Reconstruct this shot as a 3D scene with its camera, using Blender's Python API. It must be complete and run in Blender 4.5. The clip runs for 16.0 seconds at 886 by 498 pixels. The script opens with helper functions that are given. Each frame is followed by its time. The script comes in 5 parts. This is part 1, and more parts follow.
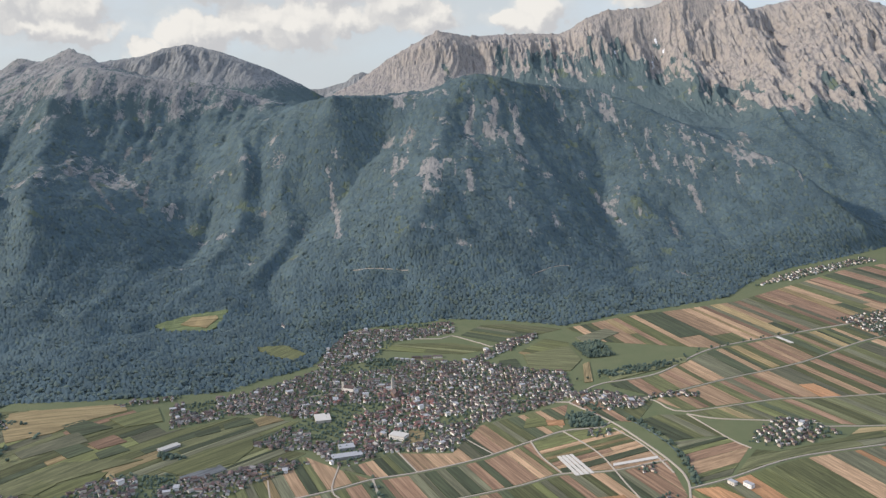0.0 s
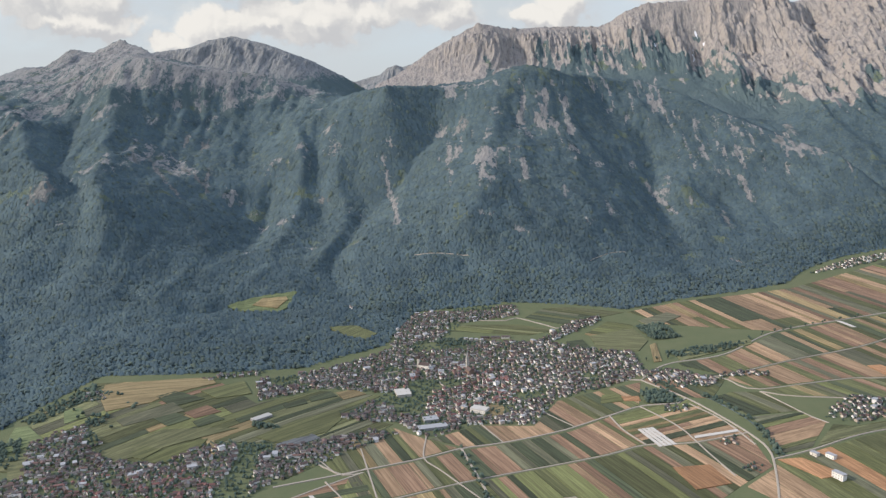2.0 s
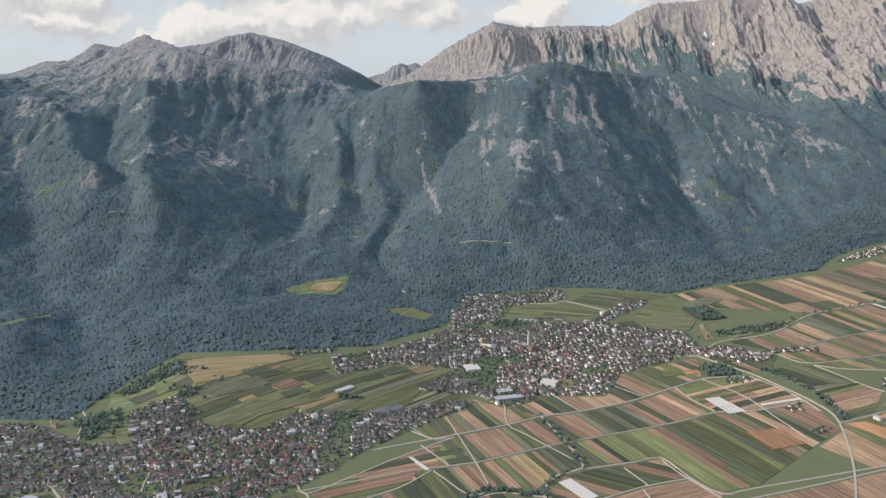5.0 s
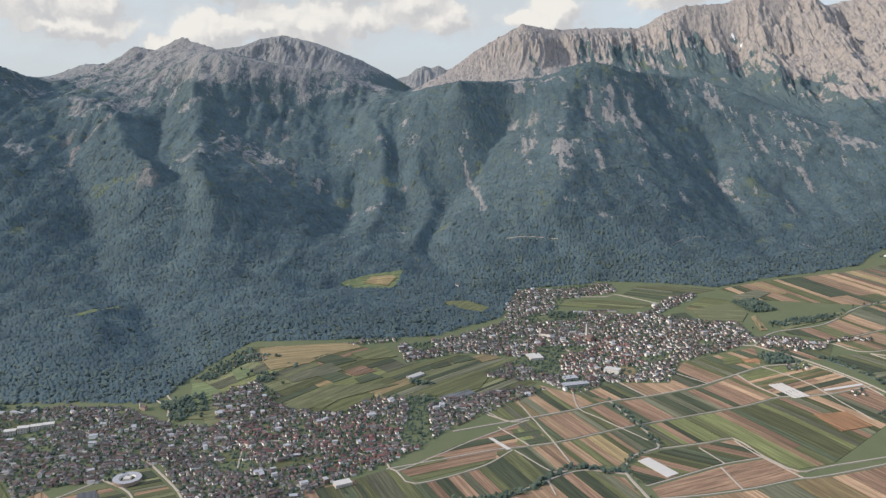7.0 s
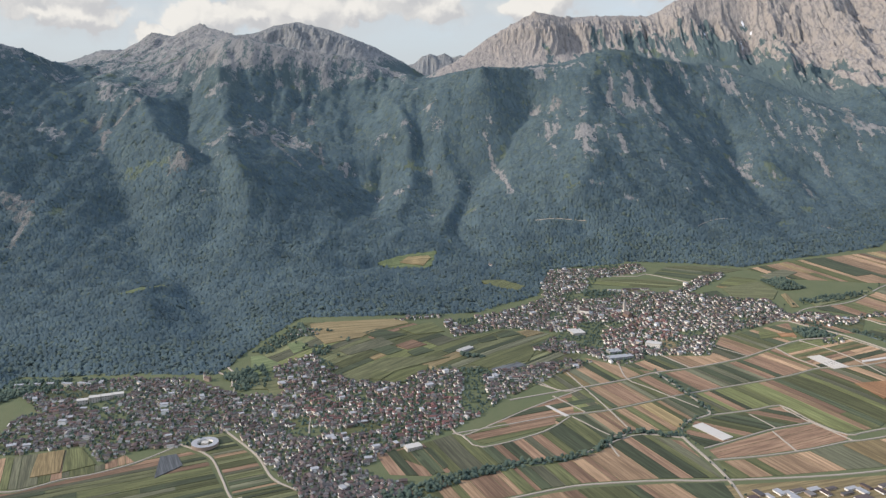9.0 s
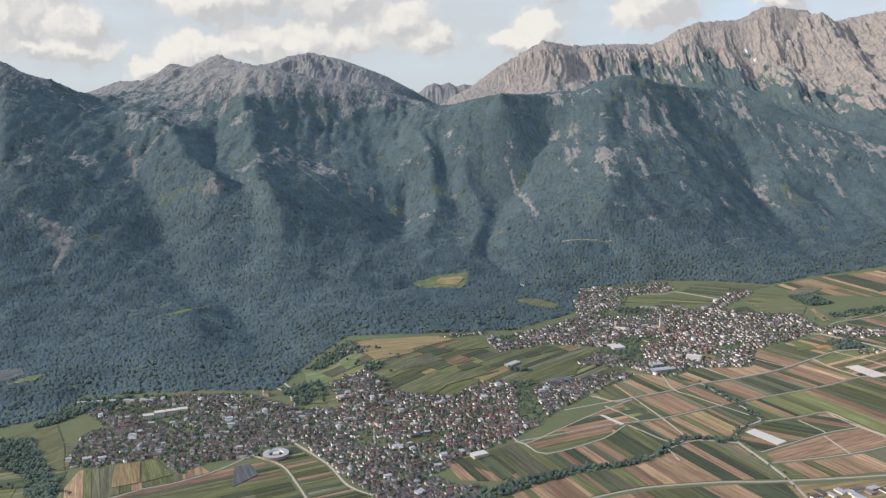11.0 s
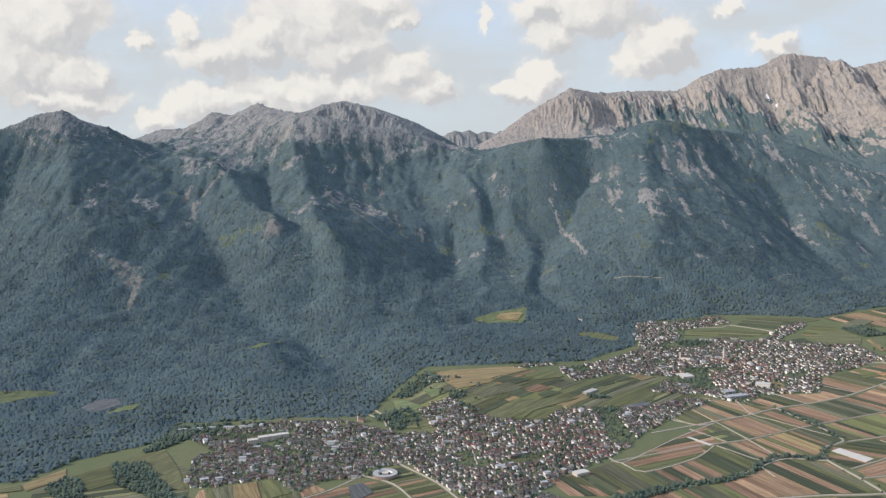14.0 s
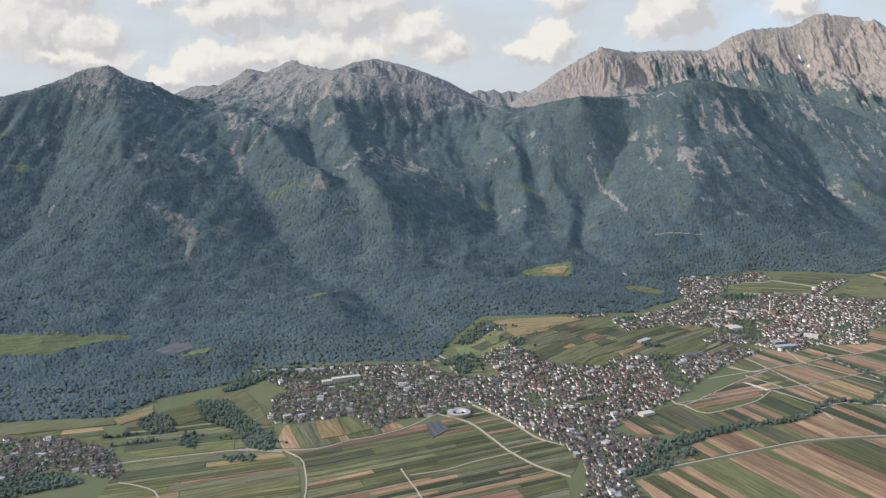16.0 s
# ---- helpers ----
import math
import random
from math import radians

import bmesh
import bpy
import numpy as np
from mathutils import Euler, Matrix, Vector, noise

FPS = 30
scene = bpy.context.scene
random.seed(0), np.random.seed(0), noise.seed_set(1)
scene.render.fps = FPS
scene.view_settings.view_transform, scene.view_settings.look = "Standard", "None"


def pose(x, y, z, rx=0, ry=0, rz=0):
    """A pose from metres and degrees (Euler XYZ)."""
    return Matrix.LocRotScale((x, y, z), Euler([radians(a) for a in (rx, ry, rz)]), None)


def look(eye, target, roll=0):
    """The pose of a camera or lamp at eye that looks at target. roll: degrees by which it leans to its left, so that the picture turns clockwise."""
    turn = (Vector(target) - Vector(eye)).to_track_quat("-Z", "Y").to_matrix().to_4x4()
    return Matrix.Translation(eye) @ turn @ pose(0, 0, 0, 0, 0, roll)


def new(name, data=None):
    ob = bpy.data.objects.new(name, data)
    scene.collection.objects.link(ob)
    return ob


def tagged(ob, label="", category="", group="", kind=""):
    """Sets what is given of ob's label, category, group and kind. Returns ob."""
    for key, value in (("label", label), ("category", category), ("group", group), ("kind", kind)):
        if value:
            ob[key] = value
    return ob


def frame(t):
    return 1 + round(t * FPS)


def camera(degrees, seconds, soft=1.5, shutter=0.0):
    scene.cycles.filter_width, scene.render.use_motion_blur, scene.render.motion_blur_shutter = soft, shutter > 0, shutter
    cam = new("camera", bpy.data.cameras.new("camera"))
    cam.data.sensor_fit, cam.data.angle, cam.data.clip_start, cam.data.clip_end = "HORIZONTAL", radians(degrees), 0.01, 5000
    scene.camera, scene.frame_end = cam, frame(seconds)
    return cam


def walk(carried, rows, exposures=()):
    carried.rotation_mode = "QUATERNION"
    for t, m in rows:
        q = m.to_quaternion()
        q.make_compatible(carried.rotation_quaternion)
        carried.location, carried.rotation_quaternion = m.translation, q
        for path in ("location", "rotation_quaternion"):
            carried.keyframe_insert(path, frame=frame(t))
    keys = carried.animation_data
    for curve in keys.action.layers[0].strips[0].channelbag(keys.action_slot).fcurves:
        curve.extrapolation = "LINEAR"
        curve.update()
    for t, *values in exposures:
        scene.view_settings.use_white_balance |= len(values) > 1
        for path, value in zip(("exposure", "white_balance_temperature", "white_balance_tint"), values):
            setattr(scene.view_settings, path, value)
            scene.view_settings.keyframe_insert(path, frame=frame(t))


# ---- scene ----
cam = camera(55.6, 16.0, soft=1.4)
METRES, EYE, TILT, LEAN, TURN = 610.0, 390.0, -10.0, 0.87, 0.0
ROWS = [
    (0.0, 0.0, 0.0, 0.0, 0.0, 0.0, -0.0),
    (0.5, -0.0276, -0.012, -0.0067, 0.02, -0.07, -0.09),
    (1.0, -0.0558, -0.0255, -0.013, 0.24, -0.22, -0.52),
    (1.5, -0.0838, -0.0403, -0.0195, 0.98, -0.52, -0.58),
    (2.0, -0.1115, -0.0547, -0.027, 1.26, -0.33, -0.43),
    (2.5, -0.1392, -0.069, -0.033, 1.35, -0.11, -0.43),
    (3.0, -0.1669, -0.0827, -0.0399, 1.16, -0.09, -0.58),
    (3.5, -0.1949, -0.0972, -0.0463, 0.88, -0.18, -0.62),
    (6.0, -0.3316, -0.1664, -0.0783, -0.01, -0.27, -0.67),
    (6.5, -0.3592, -0.1804, -0.0848, 0.2, -0.11, -0.65),
    (7.0, -0.3867, -0.1942, -0.0908, 0.85, 0.01, -0.66),
    (7.5, -0.4144, -0.2075, -0.0972, 1.22, -0.57, -0.73),
    (8.0, -0.4412, -0.2217, -0.1038, 1.2, -0.91, -0.69),
    (8.5, -0.4686, -0.2356, -0.1096, 0.78, -0.84, -0.66),
    (9.0, -0.4958, -0.2493, -0.1157, 0.37, -0.69, -0.7),
    (11.5, -0.6308, -0.317, -0.1444, -0.16, 2.46, -0.04),
    (12.0, -0.6577, -0.3303, -0.1499, -0.05, 3.68, 0.13),
    (12.5, -0.6849, -0.3441, -0.1558, 0.77, 3.93, 0.16),
    (13.0, -0.7117, -0.3575, -0.162, 0.75, 4.12, 0.17),
    (13.5, -0.7387, -0.3715, -0.1676, 0.35, 4.32, 0.25),
    (14.0, -0.7656, -0.3856, -0.1734, 0.15, 4.56, 0.17),
    (14.5, -0.7927, -0.3992, -0.1796, 0.92, 4.64, 0.02),
    (15.0, -0.8195, -0.4139, -0.1855, 1.26, 4.49, -0.23),
    (15.5, -0.8465, -0.4289, -0.1919, 1.24, 3.48, -0.41),
    (16.0, -0.8736, -0.4436, -0.1981, 0.86, 1.93, -0.38),
]
walk(cam, [(t, pose(0, 0, EYE, TILT, LEAN, TURN) @ pose(METRES * x, METRES * y, METRES * z, 90 + pitch, roll, yaw)) for t, x, y, z, yaw, pitch, roll in ROWS],
     exposures=[(0.0, 1.2, 5050, 10), (16.0, 1.2, 5050, 10)])

# ---- light: evening sun from the west, blue sky with fair-weather clouds ----
TO_SUN = Vector((-0.86, -0.16, 0.44)).normalized()
SUN_STRENGTH, SKY_STRENGTH = 2.7, 0.150
sun = new("sun", bpy.data.lights.new("sun", "SUN"))
sun.data.energy, sun.data.angle, sun.data.color = SUN_STRENGTH, radians(2.0), (1.0, 0.78, 0.55)
sun.matrix_world = look((0, 0, 0), -TO_SUN)


class Nodes:
    """Short hand for building a node tree."""

    def __init__(self, tree):
        self.tree = tree
        tree.nodes.clear()

    def add(self, kind, ins=None, **props):
        n = self.tree.nodes.new(kind)
        for k, v in props.items():
            setattr(n, k, v)
        for k, v in (ins or {}).items():
            self.put(n.inputs[k], v)
        return n

    def put(self, socket, v):
        if isinstance(v, bpy.types.NodeSocket):
            self.tree.links.new(v, socket)
        elif isinstance(v, bpy.types.Node):
            self.tree.links.new(v.outputs[0], socket)
        else:
            if isinstance(v, tuple) and len(v) == 3 and socket.type == "RGBA":
                v = (*v, 1)
            socket.default_value = v

    def math(self, op, a, b=0.0, c=0.0, clamp=False):
        n = self.add("ShaderNodeMath", {0: a, 1: b, 2: c}, operation=op)
        n.use_clamp = clamp
        return n.outputs[0]

    def vec(self, op, a, b=(0, 0, 0)):
        n = self.add("ShaderNodeVectorMath", {0: a, 1: b}, operation=op)
        return n.outputs["Value"] if op in ("LENGTH", "DOT_PRODUCT", "DISTANCE") else n.outputs[0]

    def noise(self, where, scale, detail=4.0, rough=0.55, stretch=None, distortion=0.0):
        if stretch:
            where = self.vec("MULTIPLY", where, stretch)
        return self.add("ShaderNodeTexNoise", {"Vector": where, "Scale": scale, "Detail": detail, "Roughness": rough, "Distortion": distortion}).outputs["Fac"]

    def ramp(self, fac, *stops, smooth=False):
        n = self.add("ShaderNodeValToRGB", {"Fac": fac})
        if smooth:
            n.color_ramp.interpolation = "EASE"
        el = n.color_ramp.elements
        while len(el) < len(stops):
            el.new(0.5)
        for e, (p, c) in zip(el, stops):
            e.position, e.color = p, (*c, 1) if isinstance(c, tuple) else (c, c, c, 1)
        return n.outputs["Color"]

    def mix(self, fac, a, b, blend="MIX"):
        n = self.add("ShaderNodeMix", {"Factor": fac}, data_type="RGBA", blend_type=blend)
        self.put(n.inputs[6], a)
        self.put(n.inputs[7], b)
        return n.outputs[2]


# sky with cumulus: clouds are soft bodies in view direction (u across, w up), edges broken by noise
world = bpy.data.worlds.new("sky")
scene.world = world
world.use_nodes = True
W = Nodes(world.node_tree)
way = W.add("ShaderNodeTexCoord").outputs["Generated"]
sky = W.add("ShaderNodeTexSky", sky_type="NISHITA", sun_disc=False, sun_elevation=math.asin(TO_SUN.z),
            sun_rotation=math.atan2(TO_SUN.x, TO_SUN.y), altitude=900.0, air_density=1.0, dust_density=6.0, ozone_density=0.6)
sep = W.add("ShaderNodeSeparateXYZ", {0: way})
ahead = W.math("MAXIMUM", W.math("ABSOLUTE", sep.outputs[1]), 0.15)
flat = W.add("ShaderNodeCombineXYZ", {0: W.math("DIVIDE", sep.outputs[0], ahead), 1: W.math("DIVIDE", sep.outputs[2], ahead), 2: W.math("SIGN", sep.outputs[1])}).outputs[0]
billow = W.noise(flat, 19.0, 8.0, 0.60)
lumps = W.noise(flat, 8.5, 3.0, 0.5)
soft_noise = W.noise(flat, 5.0, 5.0, 0.55, (1, 2.6, 1))
# clouds: u, w, half width, half height
HIGH_CLOUDS = ((-0.453, 0.181, 0.072, 0.036), (-0.502, 0.133, 0.048, 0.040), (-0.302, 0.169, 0.016, 0.017), (-0.143, 0.170, 0.091, 0.043), (-0.210, 0.158, 0.033, 0.030), (-0.267, 0.137, 0.045, 0.023),
    (-0.112, 0.143, 0.053, 0.030), (-0.081, 0.193, 0.053, 0.021), (-0.048, 0.174, 0.026, 0.012), (-0.353, 0.157, 0.014, 0.012), (0.051, 0.175, 0.006, 0.012), (0.168, 0.179, 0.067, 0.030),
    (0.115, 0.187, 0.029, 0.015), (0.133, 0.149, 0.026, 0.018), (0.252, 0.135, 0.041, 0.029), (0.272, 0.150, 0.026, 0.021), (0.394, 0.134, 0.030, 0.013), (0.405, 0.146, 0.018, 0.010),
    (0.337, 0.181, 0.016, 0.009))
LOW_CLOUDS = ((-0.433, 0.119, 0.048, 0.029), (-0.479, 0.095, 0.033, 0.010), (-0.050, 0.113, 0.041, 0.028), (-0.112, 0.092, 0.053, 0.017), (-0.201, 0.096, 0.029, 0.020), (-0.223, 0.084, 0.026, 0.011),
    (-0.019, 0.092, 0.033, 0.020), (-0.265, 0.082, 0.013, 0.006), (-0.342, 0.059, 0.023, 0.014), (0.115, 0.103, 0.030, 0.022), (0.087, 0.091, 0.029, 0.011), (-0.006, 0.096, 0.017, 0.017),
    (0.228, 0.120, 0.029, 0.021), (-0.175, 0.088, 0.070, 0.030), (-0.285, 0.078, 0.045, 0.020), (-0.430, 0.086, 0.055, 0.018))
warp = W.vec("SUBTRACT", W.add("ShaderNodeTexNoise", {"Vector": flat, "Scale": 24.0, "Detail": 5.0, "Roughness": 0.55}).outputs["Color"], (0.5, 0.5, 0.5))
curls = W.vec("SUBTRACT", W.add("ShaderNodeTexNoise", {"Vector": flat, "Scale": 75.0, "Detail": 3.0, "Roughness": 0.5}).outputs["Color"], (0.5, 0.5, 0.5))
billowed = W.vec("ADD", W.vec("ADD", flat, W.vec("MULTIPLY", warp, (0.060, 0.045, 0.0))), W.vec("MULTIPLY", curls, (0.020, 0.020, 0.0)))


def cloud_body(where):
    total = -9.0
    for u, w, a, b in HIGH_CLOUDS + LOW_CLOUDS:
        off = W.vec("MULTIPLY", W.vec("SUBTRACT", where, (u, w, 1.0)), (0.92 / a, 0.92 / b, 1.0))
        total = W.math("SMOOTH_MAX", total, W.math("SUBTRACT", 1.0, W.vec("LENGTH", off)), 0.22)
    return total


body = cloud_body(billowed)
lee = cloud_body(W.vec("ADD", billowed, (-0.011, 0.013, 0.0)))
puff = W.math("ADD", W.math("ADD", body, 0.22), W.math("ADD", W.math("MULTIPLY", W.math("SUBTRACT", billow, 0.5), 0.9), W.math("MULTIPLY", W.math("SUBTRACT", lumps, 0.5), 0.7)))
# open sky elsewhere carries the same broken cloud, unseen, added for fill light
far_field = W.math("SUBTRACT", W.math("MULTIPLY", soft_noise, 4.0), 2.35)
core = W.ramp(puff, (0.06, 0.0), (0.42, 1.0), smooth=True)
halo = W.ramp(W.math("ADD", W.math("MULTIPLY", puff, 0.5), 0.5), (0.28, 0.0), (0.75, 0.4), smooth=True)
aloft = W.math("MULTIPLY", W.ramp(far_field, (0.0, 0.0), (0.5, 1.0)), W.ramp(sep.outputs[2], (0.22, 0.0), (0.34, 0.45)))
puff_mask = W.mix(1.0, W.mix(1.0, core, halo, "LIGHTEN"), aloft, "LIGHTEN")
veil = W.ramp(soft_noise, (0.34, 0.82), (0.60, 0.98))
low = W.ramp(sep.outputs[2], (0.03, 0.92), (0.22, 0.30))
veil = W.math("MAXIMUM", W.add("ShaderNodeRGBToBW", {0: veil}).outputs[0], W.add("ShaderNodeRGBToBW", {0: low}).outputs[0])
folds = W.noise(billowed, 26.0, 3.0, 0.5)
sunward = W.noise(W.vec("ADD", billowed, (-0.009, 0.010, 0.0)), 26.0, 3.0, 0.5)
relief = W.math("ADD", W.math("MULTIPLY", W.math("SUBTRACT", body, lee), 0.75), W.math("MULTIPLY", W.math("SUBTRACT", folds, sunward), 1.1))
cloud_light = W.ramp(W.math("ADD", relief, 0.5), (0.10, (1.98, 1.67, 1.28)), (0.95, (2.95, 2.40, 1.70)), smooth=True)
veiled = W.mix(veil, sky.outputs[0], (2.08, 1.86, 1.46))
# sky above the view is set brighter and bluer, as added fill light
overhead = W.ramp(sep.outputs[2], (0.26, 0.0), (0.46, 0.85), smooth=True)
veiled = W.mix(overhead, veiled, (3.25, 3.35, 3.75))
W.add("ShaderNodeOutputWorld", {0: W.add("ShaderNodeBackground", {"Color": W.mix(puff_mask, veiled, cloud_light), "Strength": SKY_STRENGTH})})


# ---- materials ----
def material(name, build, rough=0.9, spec=0.2):
    m = bpy.data.materials.new(name)
    m.use_nodes = True
    n = Nodes(m.node_tree)
    where = n.add("ShaderNodeNewGeometry").outputs["Position"]
    colour, height, dist = build(n, where)
    ins = {"Base Color": colour, "Roughness": rough, "Specular IOR Level": spec}
    if height is not None:
        ins["Normal"] = n.add("ShaderNodeBump", {"Height": height, "Distance": dist, "Strength": 0.8}).outputs[0]
    n.add("ShaderNodeOutputMaterial", {0: n.add("ShaderNodeBsdfPrincipled", ins)})
    return m


def terrain_look(n, p):
    cover = n.add("ShaderNodeSeparateColor", {0: n.add("ShaderNodeAttribute", attribute_name="cover").outputs["Color"]})
    fine, mid, wide = n.noise(p, 0.22, 5.0, 0.65), n.noise(p, 0.035, 4.0), n.noise(p, 0.006, 3.0)
    streak = n.noise(p, 0.085, 7.0, 0.7, (1.0, 0.3, 0.16))
    # forest floor colour holds the same blue haze tint as the trees
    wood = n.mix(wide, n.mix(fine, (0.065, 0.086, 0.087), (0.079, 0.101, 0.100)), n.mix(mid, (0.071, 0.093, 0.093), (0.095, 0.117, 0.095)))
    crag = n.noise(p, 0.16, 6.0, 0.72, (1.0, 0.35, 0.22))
    # rock turns dark where the mixed noise runs low, pale elsewhere
    rock_tone = n.ramp(n.math("ADD", n.math("MULTIPLY", crag, 0.65), n.math("MULTIPLY", streak, 0.35)), (0.40, 0.0), (0.52, 1.0))
    grey = n.mix(rock_tone, n.mix(fine, (0.088, 0.098, 0.094), (0.116, 0.124, 0.118)), n.mix(mid, (0.142, 0.148, 0.140), (0.198, 0.198, 0.186)))
    lime = n.mix(rock_tone, n.mix(fine, (0.12, 0.112, 0.104), (0.17, 0.154, 0.137)), n.mix(mid, (0.240, 0.210, 0.173), (0.296, 0.260, 0.215)))
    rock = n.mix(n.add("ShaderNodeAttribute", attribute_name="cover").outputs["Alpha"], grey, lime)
    grass = n.mix(mid, (0.082, 0.098, 0.066), n.mix(fine, (0.098, 0.114, 0.072), (0.114, 0.128, 0.078)))
    edge = n.math("MULTIPLY", n.math("SUBTRACT", n.math("ADD", n.math("MULTIPLY", crag, 0.7), n.math("MULTIPLY", fine, 0.3)), 0.5), 3.2)

    def part_of(channel, lo=0.38, hi=0.62):
        return n.ramp(n.math("ADD", channel, edge), (lo, 0.0), (hi, 1.0))
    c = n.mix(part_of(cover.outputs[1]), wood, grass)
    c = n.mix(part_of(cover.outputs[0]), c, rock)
    c = n.mix(part_of(cover.outputs[2]), c, n.mix(n.ramp(streak, (0.40, 0.0), (0.60, 1.0)), n.mix(fine, (0.085, 0.090, 0.080), (0.125, 0.122, 0.106)), n.mix(fine, (0.160, 0.148, 0.126), (0.230, 0.210, 0.178))))
    snow = n.add("ShaderNodeAttribute", attribute_name="snow").outputs["Fac"]
    c = n.mix(n.ramp(n.math("ADD", snow, edge), (0.5, 0.0), (0.6, 1.0)), c, (0.62, 0.61, 0.59))
    return c, n.math("ADD", n.math("MULTIPLY", crag, 1.0), n.math("MULTIPLY", fine, 0.4)), 9.0


def grass_look(n, p):
    fine, mid, wide = n.noise(p, 0.5, 4.0, 0.7), n.noise(p, 0.06, 4.0), n.noise(p, 0.012, 3.0)
    c = n.mix(wide, n.mix(mid, (0.070, 0.082, 0.038), (0.098, 0.104, 0.050)), n.mix(mid, (0.088, 0.096, 0.046), (0.145, 0.126, 0.068)))
    return n.mix(n.math("MULTIPLY", fine, 0.4), c, (0.06, 0.085, 0.03)), fine, 0.5


def crop_look(a, b, angle, line=0.6):
    """Two colours of one crop, with drill rows along the strip's angle."""
    def build(n, p):
        turned = n.add("ShaderNodeVectorRotate", {"Vector": p, "Angle": -radians(angle)}, rotation_type="Z_AXIS").outputs[0]
        rows = n.noise(turned, 0.9, 2.0, 0.5, (0.02, 1.0, 1.0))
        beds = n.noise(turned, 0.28, 3.0, 0.65, (0.03, 1.0, 1.0))
        mid, fine = n.noise(p, 0.05, 4.0), n.noise(p, 0.6, 4.0, 0.7)
        each = n.add("ShaderNodeObjectInfo").outputs["Random"]
        isle = n.add("ShaderNodeNewGeometry").outputs["Random Per Island"]
        tint = n.math("FRACT", n.math("ADD", each, isle))
        c = n.mix(n.ramp(n.math("ADD", n.math("MULTIPLY", mid, 0.4), n.math("MULTIPLY", beds, 0.6)), (0.35, 0.0), (0.65, 1.0)), a, b)
        c = n.mix(n.math("MULTIPLY", n.ramp(rows, (0.42, 0.0), (0.58, 1.0)), line), c, tuple(0.5 * v for v in a))
        c = n.mix(n.math("MULTIPLY", fine, 0.25), c, tuple(0.6 * v for v in b))
        bright = n.math("MULTIPLY", n.math("MULTIPLY_ADD", tint, 0.62, 0.70), n.math("MULTIPLY_ADD", n.add("ShaderNodeRGBToBW", {0: n.ramp(beds, (0.40, 0.0), (0.60, 1.0))}).outputs[0], 0.34, 0.84))
        return n.vec("MULTIPLY", c, n.add("ShaderNodeCombineXYZ", {0: bright, 1: bright, 2: bright}).outputs[0]), rows, 0.25
    return build


CROPS = {"green": ((0.077, 0.079, 0.030), (0.098, 0.096, 0.037)), "dark": ((0.050, 0.057, 0.028), (0.062, 0.067, 0.032)), "lime": ((0.107, 0.108, 0.038), (0.126, 0.128, 0.046)),
         "tan": ((0.227, 0.148, 0.078), (0.273, 0.182, 0.099)), "soil": ((0.163, 0.100, 0.056), (0.203, 0.130, 0.075)), "straw": ((0.197, 0.144, 0.062), (0.227, 0.167, 0.076)),
         "sage": ((0.092, 0.089, 0.049), (0.113, 0.106, 0.058)), "rust": ((0.252, 0.136, 0.059), (0.285, 0.159, 0.073)),
         "olive": ((0.104, 0.104, 0.044), (0.132, 0.126, 0.056)), "gold": ((0.196, 0.148, 0.066), (0.236, 0.180, 0.083)), "fresh": ((0.090, 0.104, 0.042), (0.110, 0.122, 0.050)), "mauve": ((0.108, 0.110, 0.104), (0.130, 0.130, 0.122))}
crop_mats = {}


def crop(kind, angle):
    key = (kind, round(angle / 15) * 15)
    if key not in crop_mats:
        crop_mats[key] = material("%s_crop" % kind, crop_look(*CROPS[kind], angle))
    return crop_mats[key]


def varied(*stops, fine_scale=1.2, dirt=0.35, by="both"):
    """Colours picked thing by thing from a scale, with dirt."""
    def build(n, p):
        each = n.add("ShaderNodeObjectInfo").outputs["Random"]
        isle = n.add("ShaderNodeNewGeometry").outputs["Random Per Island"]
        pick = n.math("FRACT", n.math("ADD", each, isle))
        c = n.ramp(pick, *stops)
        fine = n.noise(p, fine_scale, 4.0, 0.65)
        stand = n.ramp(n.noise(p, 0.022, 6.0, 0.7), (0.36, 0.70), (0.64, 1.0))
        c = n.mix(1.0, c, stand, "MULTIPLY")
        return n.mix(n.math("MULTIPLY", fine, dirt), c, n.mix(0.5, c, (0.02, 0.02, 0.02))), fine, 0.15
    return build


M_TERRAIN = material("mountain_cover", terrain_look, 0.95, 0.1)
M_GRASS = material("valley_meadow", grass_look, 0.95, 0.1)
M_ROAD = material("pale_gravel_road", lambda n, p: (n.mix(n.noise(p, 0.3, 4.0), (0.235, 0.20, 0.148), (0.29, 0.245, 0.182)), n.noise(p, 2.0), 0.05), 0.9)
M_WALL = material("house_plaster", varied((0.0, (0.80, 0.76, 0.68)), (0.42, (0.68, 0.62, 0.52)), (0.70, (0.46, 0.38, 0.29)), (1.0, (0.17, 0.12, 0.085)), dirt=0.2))
M_ROOF = material("clay_tile_roof", varied((0.0, (0.061, 0.047, 0.040)), (0.25, (0.099, 0.068, 0.055)), (0.45, (0.095, 0.082, 0.072)), (0.62, (0.072, 0.067, 0.062)), (0.80, (0.141, 0.084, 0.065)), (0.92, (0.152, 0.138, 0.122)), (1.0, (0.342, 0.315, 0.271)), dirt=0.35), 0.8)
M_RED = material("red_clay_tile_roof", varied((0.0, (0.114, 0.059, 0.049)), (0.5, (0.160, 0.076, 0.060)), (0.8, (0.099, 0.061, 0.052)), (1.0, (0.190, 0.100, 0.080)), dirt=0.35), 0.8)
M_GLASS = material("dark_window_glass", lambda n, p: ((0.03, 0.035, 0.04), None, 0), 0.15, 0.5)
